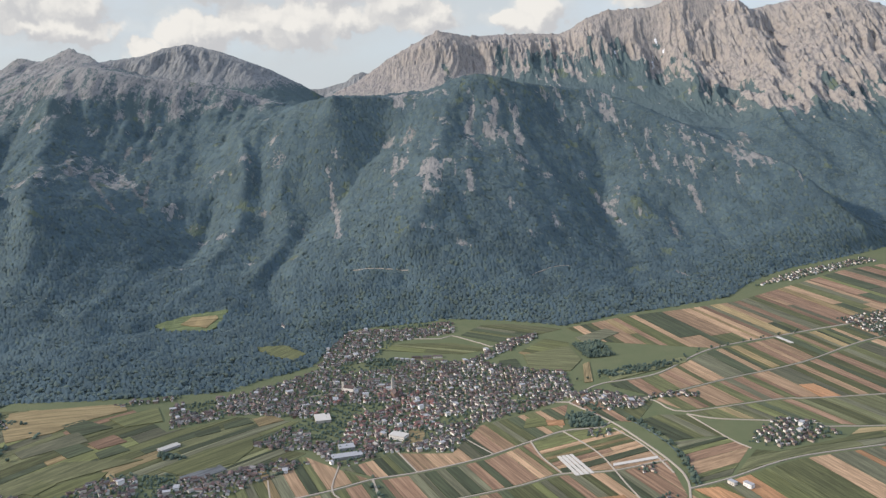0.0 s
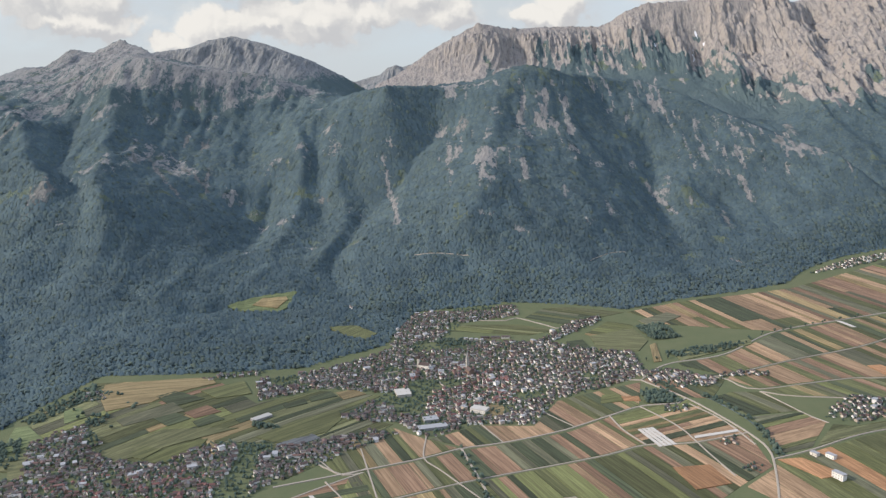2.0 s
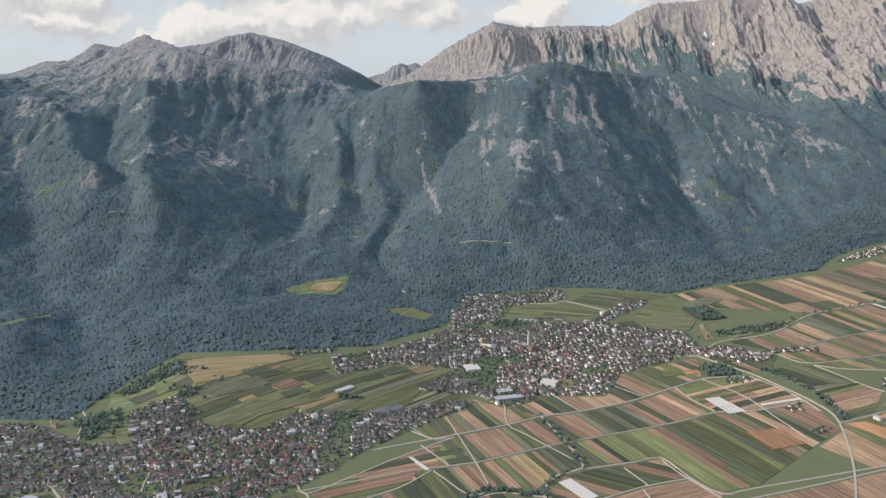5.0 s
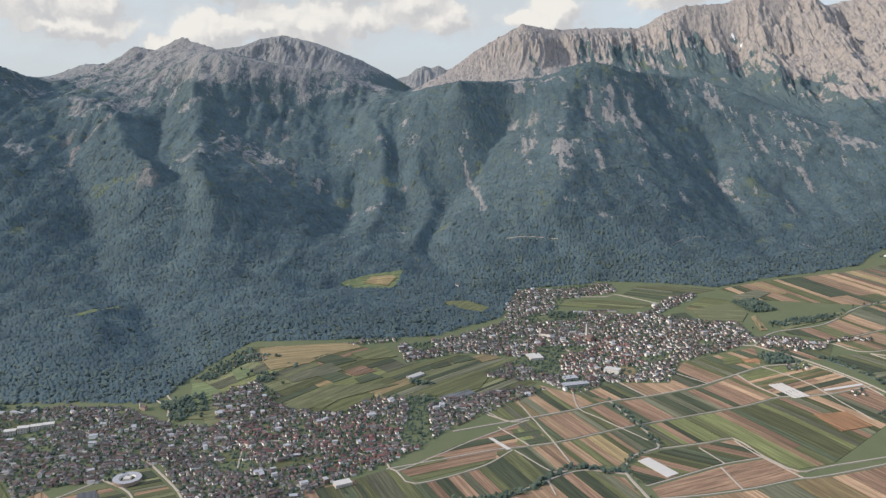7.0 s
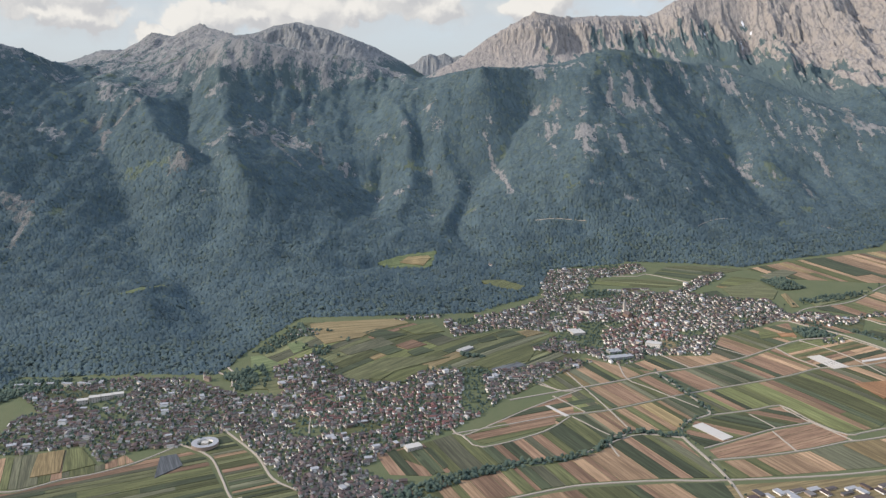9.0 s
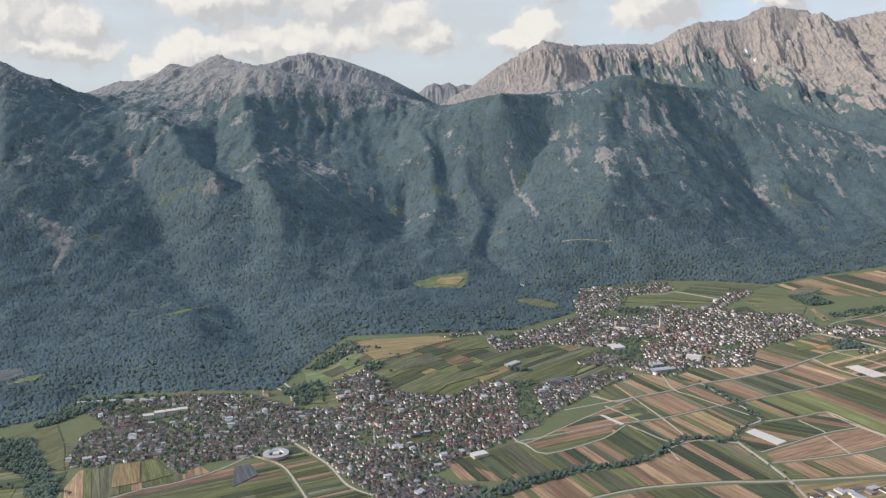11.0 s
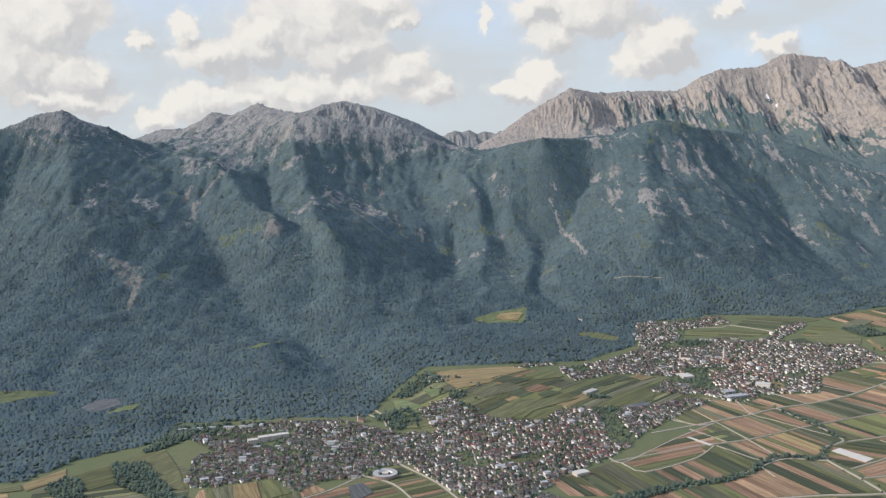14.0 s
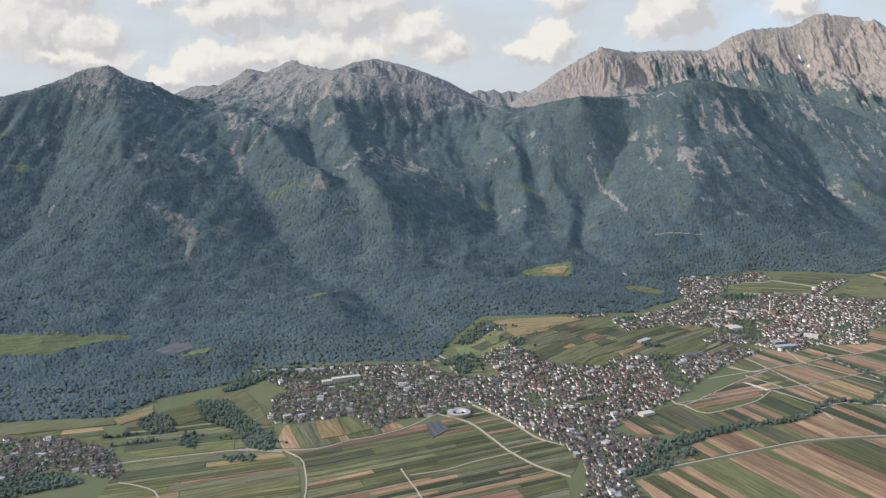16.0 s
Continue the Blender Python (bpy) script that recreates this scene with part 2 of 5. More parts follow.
M_METAL = material("pale_sheet_metal_roof", lambda n, p: (n.mix(n.noise(p, 0.25, 4.0), (0.19, 0.18, 0.165), (0.30, 0.285, 0.26)), None, 0), 0.5, 0.5)
# needle colours lifted and blued, painting in the haze of the air
M_FIR = material("hazed_spruce_needles", varied((0.0, (0.067, 0.091, 0.096)), (0.4, (0.074, 0.099, 0.103)), (0.8, (0.081, 0.107, 0.106)), (1.0, (0.096, 0.119, 0.100)), fine_scale=0.5, dirt=0.15), 0.95, 0.1)
M_LEAF = material("broad_leaf_crown", varied((0.0, (0.062, 0.082, 0.060)), (0.6, (0.074, 0.096, 0.068)), (1.0, (0.098, 0.116, 0.074)), fine_scale=0.9, dirt=0.25), 0.95, 0.1)
# beech crowns take the hazy blue-green cast in their colour too
M_BEECH = material("hazed_beech_crown", varied((0.0, (0.070, 0.090, 0.083)), (0.6, (0.079, 0.101, 0.087)), (1.0, (0.096, 0.114, 0.082)), fine_scale=0.7, dirt=0.2), 0.95, 0.1)
M_BARK = material("bark", lambda n, p: (n.mix(n.noise(p, 2.0), (0.07, 0.055, 0.04), (0.14, 0.11, 0.085)), None, 0))
M_WATER = material("stream_water", lambda n, p: ((0.06, 0.075, 0.06), n.noise(p, 0.8), 0.05), 0.25, 0.5)
M_FOIL = material("white_crop_foil", lambda n, p: (n.mix(n.noise(p, 0.2, 4.0), (0.33, 0.295, 0.235), (0.41, 0.37, 0.30)), None, 0), 0.6, 0.4)


# ---- the lie of the land ----
def lattice(ix, iy, seed):
    h = (ix.astype(np.int64) * 374761393 + iy.astype(np.int64) * 668265263 + seed * 974634777) & 0xFFFFFFFF
    h = ((h ^ (h >> 13)) * 1274126177) & 0xFFFFFFFF
    return ((h ^ (h >> 16)) & 0xFFFFFF) / float(0xFFFFFF)


def value_noise(x, y, seed=0):
    ix, iy = np.floor(x), np.floor(y)
    fx, fy = x - ix, y - iy
    fx, fy = fx * fx * fx * (fx * (fx * 6 - 15) + 10), fy * fy * fy * (fy * (fy * 6 - 15) + 10)
    a, b = lattice(ix, iy, seed), lattice(ix + 1, iy, seed)
    c, d = lattice(ix, iy + 1, seed), lattice(ix + 1, iy + 1, seed)
    return (a + (b - a) * fx) * (1 - fy) + (c + (d - c) * fx) * fy


def fbm(x, y, octaves=4, seed=0, ridged=False):
    total, amp, norm = 0.0, 1.0, 0.0
    for k in range(octaves):
        v = value_noise(x * 2.03 ** k + 17.3 * k, y * 2.03 ** k - 9.1 * k, seed + k)
        total, norm, amp = total + amp * (1 - abs(2 * v - 1) if ridged else v), norm + amp, amp * 0.52
    return total / norm


def smooth(lo, hi, v):
    t = np.clip((v - lo) / (hi - lo), 0, 1)
    return t * t * (3 - 2 * t)


def along(points, x, y):
    """For each place: distance to a polyline, height there (if given), and the way along it."""
    pts = np.array(points, float)
    best, h, s, run = np.full(x.shape, 1e9), np.zeros(x.shape), np.zeros(x.shape), 0.0
    for p, q in zip(pts[:-1], pts[1:]):
        d = q[:2] - p[:2]
        length = math.hypot(*d)
        t = np.clip(((x - p[0]) * d[0] + (y - p[1]) * d[1]) / length ** 2, 0, 1)
        r = np.hypot(x - p[0] - t * d[0], y - p[1] - t * d[1])
        near = r < best
        best = np.where(near, r, best)
        s = np.where(near, run + t * length, s)
        if len(p) > 2:
            h = np.where(near, p[2] + t * (q[2] - p[2]), h)
        run += length
    return best, h, s


def crest_fall(points, x, y, drop, reach, slope):
    """Height of a crest's flanks, the distance from it, and the way along its chord."""
    pts = np.array(points, float)
    top, near = np.full(x.shape, -1e9), np.full(x.shape, 1e9)
    for p, q in zip(pts[:-1], pts[1:]):
        d = q[:2] - p[:2]
        t = np.clip(((x - p[0]) * d[0] + (y - p[1]) * d[1]) / (d @ d), 0, 1)
        r = np.hypot(x - p[0] - t * d[0], y - p[1] - t * d[1])
        near = np.minimum(near, r)
        top = np.maximum(top, p[2] + t * (q[2] - p[2]) - drop * (1 - np.exp(-r / reach)) - slope * r)
    chord = pts[-1, :2] - pts[0, :2]
    chord /= np.hypot(*chord)
    return top, near, x * chord[0] + y * chord[1]


def inside(poly, x, y):
    hit = np.zeros(np.shape(x), bool)
    for (x0, y0), (x1, y1) in zip(poly, (*poly[1:], poly[0])):
        if y0 != y1:
            hit ^= ((y0 > y) != (y1 > y)) & (x < (x1 - x0) * (y - y0) / (y1 - y0) + x0)
    return hit


SWELLS = ((-455, 900, 17, 120), (-60, 870, -9, 140), (300, 720, 12, 130), (-640, 700, 6, 90))


def ground(x, y):
    """The valley floor: river plain and the fans that rise towards the mountains."""
    x, y = np.asarray(x, float), np.asarray(y, float)
    xc, yc = np.clip(x, -1500, 1200), np.clip(y, 0, 1700)
    z = 12 + 0.026 * xc + 0.0445 * yc
    for a, b, h, r in SWELLS:
        z = z + h * np.exp(-((x - a) ** 2 + (y - b) ** 2) / (2 * r * r))
    return z


FOOT = ((2600, 2300), (1500, 1900), (960, 1640), (730, 1505), (600, 1440), (505, 1358), (447, 1282), (351, 1240), (260, 1212), (170, 1168), (92, 1202), (17, 1222), (-139, 1190), (-172, 1048), (-231, 1000),
        (-263, 960), (-364, 925), (-439, 905), (-500, 915), (-545, 800), (-562, 735), (-593, 736), (-711, 750), (-800, 760), (-805, 700), (-883, 655), (-913, 600), (-976, 598),
        (-1100, 592), (-1400, 560), (-2600, 500))
MOUNTAIN_SIDE = FOOT + ((-2600, 6000), (2600, 6000))

# lines of the relief: points (x, y, height) along crests, spurs, gullies and benches; the slopes hang between them
WEST_LINES = (
    ((-2600, 1480, 320), (-1900, 1560, 380), (-1552, 1600, 407), (-1494, 1640, 429), (-1446, 1680, 453), (-1410, 1700, 476), (-1357, 1735, 488), (-1319, 1760, 462), (-1282, 1800, 450), (-1255, 1900, 422), (-1297, 2250, 418)),
    ((-1357, 1735, 488), (-1300, 1610, 388), (-1215, 1440, 275), (-1120, 1335, 207), (-1070, 1290, 177), (-1027, 1214, 124), (-985, 1100, 86), (-930, 980, 64)),
    ((-1405, 1690, 455), (-1392, 1534, 293), (-1370, 1400, 212), (-1330, 1200, 128), (-1290, 950, 72)),
    ((-1552, 1600, 407), (-1510, 1420, 262), (-1460, 1180, 140), (-1420, 950, 78)),
    ((-1900, 1560, 380), (-1850, 1250, 180), (-1800, 900, 80)),
    ((-1230, 1500, 288), (-1173, 1302, 198), (-1140, 1180, 134), (-1120, 1000, 82)),
)
WEST_GULLY = (
    ((-1235, 1930, 398), (-1190, 1790, 372), (-1125, 1668, 340), (-1035, 1605, 280), (-1003, 1520, 240), (-944, 1435, 190), (-880, 1330, 128), (-830, 1220, 94), (-770, 1130, 70), (-700, 1060, 53), (-640, 960, 46), (-605, 860, 40)),
)
MIDDLE_LINES = (
    ((-1297, 2250, 418), (-1313, 2300, 420), (-1255, 2400, 479), (-1199, 2430, 529), (-1140, 2440, 515), (-1058, 2440, 554), (-988, 2400, 527), (-909, 2250, 507), (-865, 2000, 485), (-800, 1960, 475), (-742, 1970, 463), (-686, 2000, 453), (-614, 2040, 445), (-555, 2080, 437), (-446, 2150, 403), (-369, 2300, 368)),
    ((-1140, 2440, 515), (-1130, 2150, 440), (-1095, 1880, 392), (-1040, 1740, 362), (-985, 1690, 350), (-950, 1662, 336), (-940, 1622, 312), (-890, 1530, 266), (-820, 1456, 254), (-806, 1426, 222), (-794, 1318, 144), (-775, 1230, 108)),
    ((-865, 2000, 485), (-850, 1850, 415), (-800, 1700, 330), (-760, 1560, 272), (-735, 1460, 240), (-691, 1398, 215), (-662, 1330, 165), (-655, 1252, 119), (-640, 1150, 88)),
    ((-686, 2000, 453), (-645, 1850, 322), (-625, 1765, 272), (-655, 1690, 256), (-640, 1600, 236), (-620, 1500, 205)),
    ((-614, 2040, 445), (-540, 1905, 338), (-505, 1780, 268), (-525, 1604, 199), (-503, 1578, 168), (-480, 1480, 135), (-500, 1300, 108)),
    ((-446, 2150, 403), (-470, 1966, 369), (-435, 1800, 318), (-404, 1694, 286), (-388, 1602, 201), (-383, 1578, 187), (-392, 1480, 142), (-415, 1340, 104)),
    ((-800, 1960, 475), (-782, 1915, 446), (-745, 1820, 350), (-720, 1740, 290), (-680, 1686, 261)),
)
MIDDLE_GULLIES = (
    ((-470, 1860, 312), (-452, 1676, 250), (-446, 1600, 164), (-447, 1528, 133), (-455, 1420, 112)),
    ((-900, 1900, 398), (-885, 1720, 300), (-850, 1560, 245), (-780, 1480, 222), (-730, 1400, 190), (-715, 1320, 142), (-715, 1230, 100)),
    ((-372, 1830, 350), (-368, 1690, 262), (-340, 1560, 160), (-345, 1440, 118), (-345, 1320, 99)),
)
DOME_LINES = (
    ((-369, 2300, 368), (-309, 1850, 389), (-231, 1790, 403), (-112, 1850, 399), (-24, 1870, 409), (20, 1880, 437), (72, 1890, 450), (122, 1890, 442), (168, 1915, 428), (293, 1970, 414), (347, 1998, 416), (400, 1960, 390), (435, 1920, 377), (511, 1870, 338), (607, 1800, 291), (700, 1700, 255), (790, 1580, 150)),
    ((72, 1890, 450), (20, 1810, 398), (-5, 1738, 352), (-78, 1720, 312), (-130, 1660, 258), (-177, 1607, 211), (-222, 1500, 158), (-252, 1428, 132), (-240, 1330, 104), (-215, 1230, 80)),
    ((-5, 1738, 352), (59, 1716, 308), (133, 1662, 280), (202, 1645, 239), (262, 1612, 202), (275, 1520, 150), (262, 1400, 112)),
    ((-5, 1738, 352), (-15, 1600, 277), (-40, 1480, 221), (-57, 1405, 187), (-58, 1372, 158), (-62, 1300, 97)),
    ((202, 1645, 239), (165, 1520, 190), (149, 1430, 158), (158, 1353, 115), (165, 1260, 84)),
    ((-309, 1850, 389), (-340, 1750, 327), (-322, 1650, 240), (-288, 1560, 167), (-292, 1480, 138), (-318, 1330, 103)),
    ((347, 1998, 416), (380, 1860, 325), (398, 1744, 251), (360, 1692, 222), (350, 1666, 210), (374, 1610, 193), (375, 1595, 171), (388, 1500, 126), (392, 1400, 94)),
    ((511, 1870, 338), (540, 1745, 255), (532, 1650, 190), (512, 1570, 142), (500, 1480, 108)),
    ((435, 1920, 377), (462, 1800, 280), (464, 1698, 222), (448, 1610, 162), (445, 1500, 116)),
)
DOME_GULLIES = (
    ((-110, 1815, 372), (-120, 1745, 293), (-170, 1682, 256), (-214, 1614, 196), (-254, 1545, 150), (-288, 1440, 112), (-290, 1340, 91), (-262, 1240, 72), (-205, 1130, 58)),
    ((235, 1905, 378), (300, 1835, 312), (334, 1778, 259), (325, 1700, 210), (312, 1640, 183), (320, 1560, 146), (318, 1450, 112), (300, 1330, 86)),
    ((40, 1600, 268), (45, 1500, 212), (50, 1400, 158), (62, 1300, 100)),
)
NORTH_LINES = (
    ((-957, 2750, 546), (-901, 2780, 571), (-832, 2800, 585), (-720, 2780, 560), (-640, 2780, 530), (-561, 2800, 500), (-460, 2850, 446), (-376, 2900, 394)),
    ((-1600, 2480, 440), (-1489, 2500, 443), (-1404, 2554, 484), (-1334, 2600, 477), (-1320, 2650, 493), (-957, 2750, 546)),
    ((-832, 2800, 585), (-800, 2690, 520), (-760, 2560, 440)),
    ((-640, 2780, 530), (-610, 2690, 480), (-560, 2560, 400)),
    ((-1000, 2600, 420), (-780, 2400, 380), (-600, 2350, 350), (-440, 2400, 340)),
    ((-430, 2420, 343), (-432, 2620, 372), (-418, 2760, 388), (-385, 2960, 380)),
    ((-1600, 2330, 380), (-1450, 2390, 398), (-1380, 2340, 402)),
)
LIMESTONE_LINES = (
    ((-407, 2500, 366), (-347, 2600, 402), (-263, 2700, 456), (-158, 2760, 536), (-13, 2790, 615), (95, 2830, 597), (187, 2880, 606), (337, 2916, 610), (403, 2910, 608), (483, 2900, 657), (555, 2900, 681), (680, 2900, 687), (713, 2900, 694), (784, 2891, 735), (926, 2870, 714), (984, 2860, 667), (1152, 2780, 699), (1258, 2700, 700), (1354, 2650, 656), (1600, 2500, 600), (2300, 2300, 480)),
    ((-13, 2790, 615), (30, 2730, 540), (60, 2640, 470), (70, 2450, 395)),
    ((337, 2916, 610), (352, 2800, 528), (335, 2680, 462), (310, 2500, 405)),
    ((483, 2900, 657), (505, 2815, 580), (520, 2700, 492), (500, 2500, 410)),
    ((612, 2900, 684), (630, 2800, 590), (640, 2660, 470), (620, 2450, 390)),
    ((784, 2891, 735), (765, 2760, 590), (750, 2620, 490), (728, 2480, 424), (715, 2300, 345), (690, 2180, 320)),
    ((926, 2870, 714), (950, 2650, 585), (933, 2440, 485), (890, 2300, 412), (840, 2200, 352)),
    ((1152, 2780, 699), (1090, 2560, 545), (1000, 2300, 425), (880, 2160, 356), (800, 2030, 292), (850, 1850, 196)),
    ((1354, 2650, 656), (1300, 2400, 480), (1200, 2150, 350), (1080, 1850, 200)),
)
LIMESTONE_GULLIES = (
    ((-180, 2700, 470), (-150, 2560, 400), (-120, 2400, 372)),
    ((120, 2790, 528), (140, 2700, 470), (170, 2500, 385)),
    ((430, 2870, 575), (420, 2760, 505), (410, 2600, 430)),
    ((560, 2850, 605), (575, 2750, 510), (570, 2600, 430)),
    ((690, 2840, 590), (680, 2742, 508), (690, 2600, 440), (675, 2400, 372)),
    ((855, 2830, 630), (838, 2650, 520), (823, 2497, 440), (785, 2300, 348), (735, 2150, 308), (692, 2041, 284), (740, 1880, 190), (850, 1720, 120)),
    ((1040, 2760, 590), (1020, 2560, 490), (960, 2350, 410)),
    ((-330, 2380, 358), (-100, 2260, 368), (100, 2240, 362), (300, 2280, 362), (500, 2260, 345), (640, 2160, 318), (692, 2041, 284)),
)
FOOTHILL_LINES = (
    ((-235, 1185, 70), (-300, 1175, 70), (-345, 1163, 64), (-425, 1170, 64), (-500, 1125, 76), (-560, 1100, 74), (-600, 1060, 66)),
    ((-320, 1234, 88), (-420, 1224, 85), (-470, 1192, 84)),
    ((-420, 1085, 72), (-479, 1022, 70), (-545, 985, 66), (-600, 1000, 60)),
    ((-738, 1062, 66), (-730, 1025, 70), (-756, 988, 72), (-694, 886, 57), (-760, 840, 50)),
    ((-1300, 812, 50), (-1180, 812, 49), (-1050, 824, 47), (-990, 848, 47), (-900, 885, 52)),
    ((-1250, 762, 36), (-1050, 756, 33), (-960, 790, 34)),
    ((-946, 816, 36), (-896, 812, 39), (-866, 788, 37)),
)
FAR_RIDGE = ((-900, 4250, 430), (-517, 4300, 484), (-409, 4340, 552), (-372, 4345, 535), (-332, 4350, 543), (-290, 4350, 520), (-250, 4350, 533), (-210, 4350, 526), (-122, 4300, 540), (300, 4300, 480))
GROUPS = ("west", "middle", "dome", "north", "limestone", "far")
FAMILIES = (WEST_LINES + WEST_GULLY, MIDDLE_LINES + MIDDLE_GULLIES, DOME_LINES + DOME_GULLIES, NORTH_LINES, LIMESTONE_LINES + LIMESTONE_GULLIES)
SKYLINES = (WEST_LINES[0], MIDDLE_LINES[0], DOME_LINES[0], NORTH_LINES[0], NORTH_LINES[1], LIMESTONE_LINES[0])


def hang_slopes(step):
    """A sheet stretched over the valley floor and all relief lines, relaxed from a coarse to a fine grid."""
    x0, x1, y0, y1 = -2600.0, 2600.0, 450.0, 3300.0
    sheet, cell = None, step * 16
    while cell >= step:
        ax, ay = np.arange(x0, x1 + 1, cell), np.arange(y0, y1 + 1, cell)
        gxx, gyy = np.meshgrid(ax, ay)
        rise = along(FOOT, gxx, gyy)[0] * inside(MOUNTAIN_SIDE, gxx, gyy)
        fixed = rise <= cell * 0.4
        fixed[-1, :] = True
        want = np.where(rise > cell * 0.4, 300.0, ground(gxx, gyy))
        total, hits = np.zeros(gxx.shape), np.zeros(gxx.shape)
        for lines in FAMILIES + (FOOTHILL_LINES,):
            for line in lines:
                for p, q in zip(line, line[1:]):
                    n = max(2, int(math.hypot(q[0] - p[0], q[1] - p[1]) / cell * 2.5))
                    t = np.linspace(0, 1, n)
                    i = np.clip(np.round((p[0] + t * (q[0] - p[0]) - x0) / cell).astype(int), 0, len(ax) - 1)
                    j = np.clip(np.round((p[1] + t * (q[1] - p[1]) - y0) / cell).astype(int), 0, len(ay) - 1)
                    np.add.at(total, (j, i), p[2] + t * (q[2] - p[2]))
                    np.add.at(hits, (j, i), 1)
        on_line = hits > 0
        want[on_line] = total[on_line] / hits[on_line]
        fixed |= on_line
        if sheet is None:
            z = np.where(fixed, want, 200.0)
        else:
            pi, pj = (ax - x0) / (cell * 2), (ay - y0) / (cell * 2)
            i, j = np.clip(pi.astype(int), 0, sheet.shape[1] - 2), np.clip(pj.astype(int), 0, sheet.shape[0] - 2)
            fx, fy = np.clip(pi - i, 0, 1)[None, :], np.clip(pj - j, 0, 1)[:, None]
            a, b = sheet[j][:, i], sheet[j][:, i + 1]
            c, d = sheet[j + 1][:, i], sheet[j + 1][:, i + 1]
            z = np.where(fixed, want, (a * (1 - fx) + b * fx) * (1 - fy) + (c * (1 - fx) + d * fx) * fy)
        red = (np.add.outer(np.arange(len(ay)), np.arange(len(ax))) % 2).astype(bool)
        for k in range(120 if cell > step * 2 else 60):
            for colour in (red, ~red):
                w = np.pad(z, 1, mode="edge")
                mean = 0.25 * (w[1:-1, :-2] + w[1:-1, 2:] + w[:-2, 1:-1] + w[2:, 1:-1])
                z = np.where(fixed | colour, z, z + 1.6 * (mean - z))
        sheet, cell = z, cell / 2
    w = np.pad(sheet, 1, mode="edge")
    sheet = 0.4 * sheet + 0.15 * (w[1:-1, :-2] + w[1:-1, 2:] + w[:-2, 1:-1] + w[2:, 1:-1])
    return x0, y0, step, sheet


SLOPES = hang_slopes(8.0)


def slope_height(x, y):
    x0, y0, cell, sheet = SLOPES
    pi, pj = (x - x0) / cell, (y - y0) / cell
    i, j = np.clip(np.floor(pi).astype(int), 0, sheet.shape[1] - 2), np.clip(np.floor(pj).astype(int), 0, sheet.shape[0] - 2)
    fx, fy = np.clip(pi - i, 0, 1), np.clip(pj - j, 0, 1)
    return (sheet[j, i] * (1 - fx) + sheet[j, i + 1] * fx) * (1 - fy) + (sheet[j + 1, i] * (1 - fx) + sheet[j + 1, i + 1] * fx) * fy


def relief_at(x, y):
    """Height of the land, and which mountain it belongs to (-1: foothill, -2: valley floor)."""
    x, y = np.asarray(x, float), np.asarray(y, float)
    g = ground(x, y)
    d_foot = np.where(inside(MOUNTAIN_SIDE, x, y), along(FOOT, x, y)[0], 0.0)
    who, nearest = np.full(x.shape, -1), np.full(x.shape, 1e9)
    for k, lines in enumerate(FAMILIES):
        for line in lines:
            d = along(line, x, y)[0]
            who, nearest = np.where(d < nearest, k, who), np.minimum(d, nearest)
    crest, crest_d, crest_s = np.full(x.shape, -1e9), np.full(x.shape, 1e9), np.zeros(x.shape)
    for k, line in enumerate(SKYLINES):
        d, h, s = along(line, x, y)
        crest = np.maximum(crest, h - 1.1 * d)
        crest_s, crest_d = np.where(d < crest_d, s + 999 * k, crest_s), np.minimum(d, crest_d)
    bend = 9 * calm_near(crest_d, 15, 90)
    wx = x + bend * 2 * (fbm(x / 70, y / 70, 3, 40) - 0.5)
    wy = y + bend * 2 * (fbm(x / 70, y / 70, 3, 50) - 0.5)
    top = slope_height(wx, wy)
    who = np.where(top < g + 48, -1, who)
    stony = np.where(who == 4, 1.0, np.where(who == 3, 0.9, np.where(who == 1, 0.62, np.where(who == 0, 0.5, 0.42))))
    lift = smooth(30, 220, d_foot) * calm_near(crest_d, 0, 70)
    high = np.where(who >= 3, smooth(430 - 140 * smooth(550, 780, x), 540 - 120 * smooth(550, 780, x), top), smooth(150, 420, top))
    sway = 0.9 * fbm(x / 150, y / 150, 2, 15)
    spurs = fbm(x / 105 + sway, y / 330 + 0.4 * sway, 2, 160, True) - 0.52
    fins = fbm(x / 36 + 1.7 * sway, y / 170 + sway, 4, 60, True) - 0.55
    teeth = fbm(x / 13 + 2.5 * sway, y / 75 + sway, 3, 90, True) - 0.5
    top = top + lift * ((7 + 34 * high * stony ** 2) * spurs + (3 + 36 * high * stony ** 2) * fins + (1 + 22 * high * stony ** 2) * teeth)
    top = top + lift * 6 * (fbm(x / 30, y / 30, 4, 7) - 0.5)
    jag = 13 * (fbm(crest_s / 11, crest_d / 80, 2, 91) - 0.5) * np.where(np.isin(who, (1, 4)), 1.0, 0.5)
    top = np.maximum(top, crest + jag * calm_near(crest_d, 60, 0))
    far_base, far_d, far_s = crest_fall(FAR_RIDGE, x, y, 40, 60, 0.45)
    far = far_base + 30 * (fbm(far_s / 45, far_d / 300, 4, 65, True) - 0.55) * smooth(0, 60, far_d)
    beyond = smooth(3000, 3250, y)
    top = top * (1 - beyond) + np.maximum(260, far) * beyond
    who = np.where(y > 3200, 5, who)
    z = g + (np.maximum(top, g) - g) * smooth(0, 26, d_foot)
    return z, np.where(d_foot > 3, who, -2), d_foot


def calm_near(d, lo, hi):
    """0 at the distance lo, 1 from hi on (or the reverse)."""
    return smooth(lo, hi, d) if hi > lo else 1 - smooth(hi, lo, d)


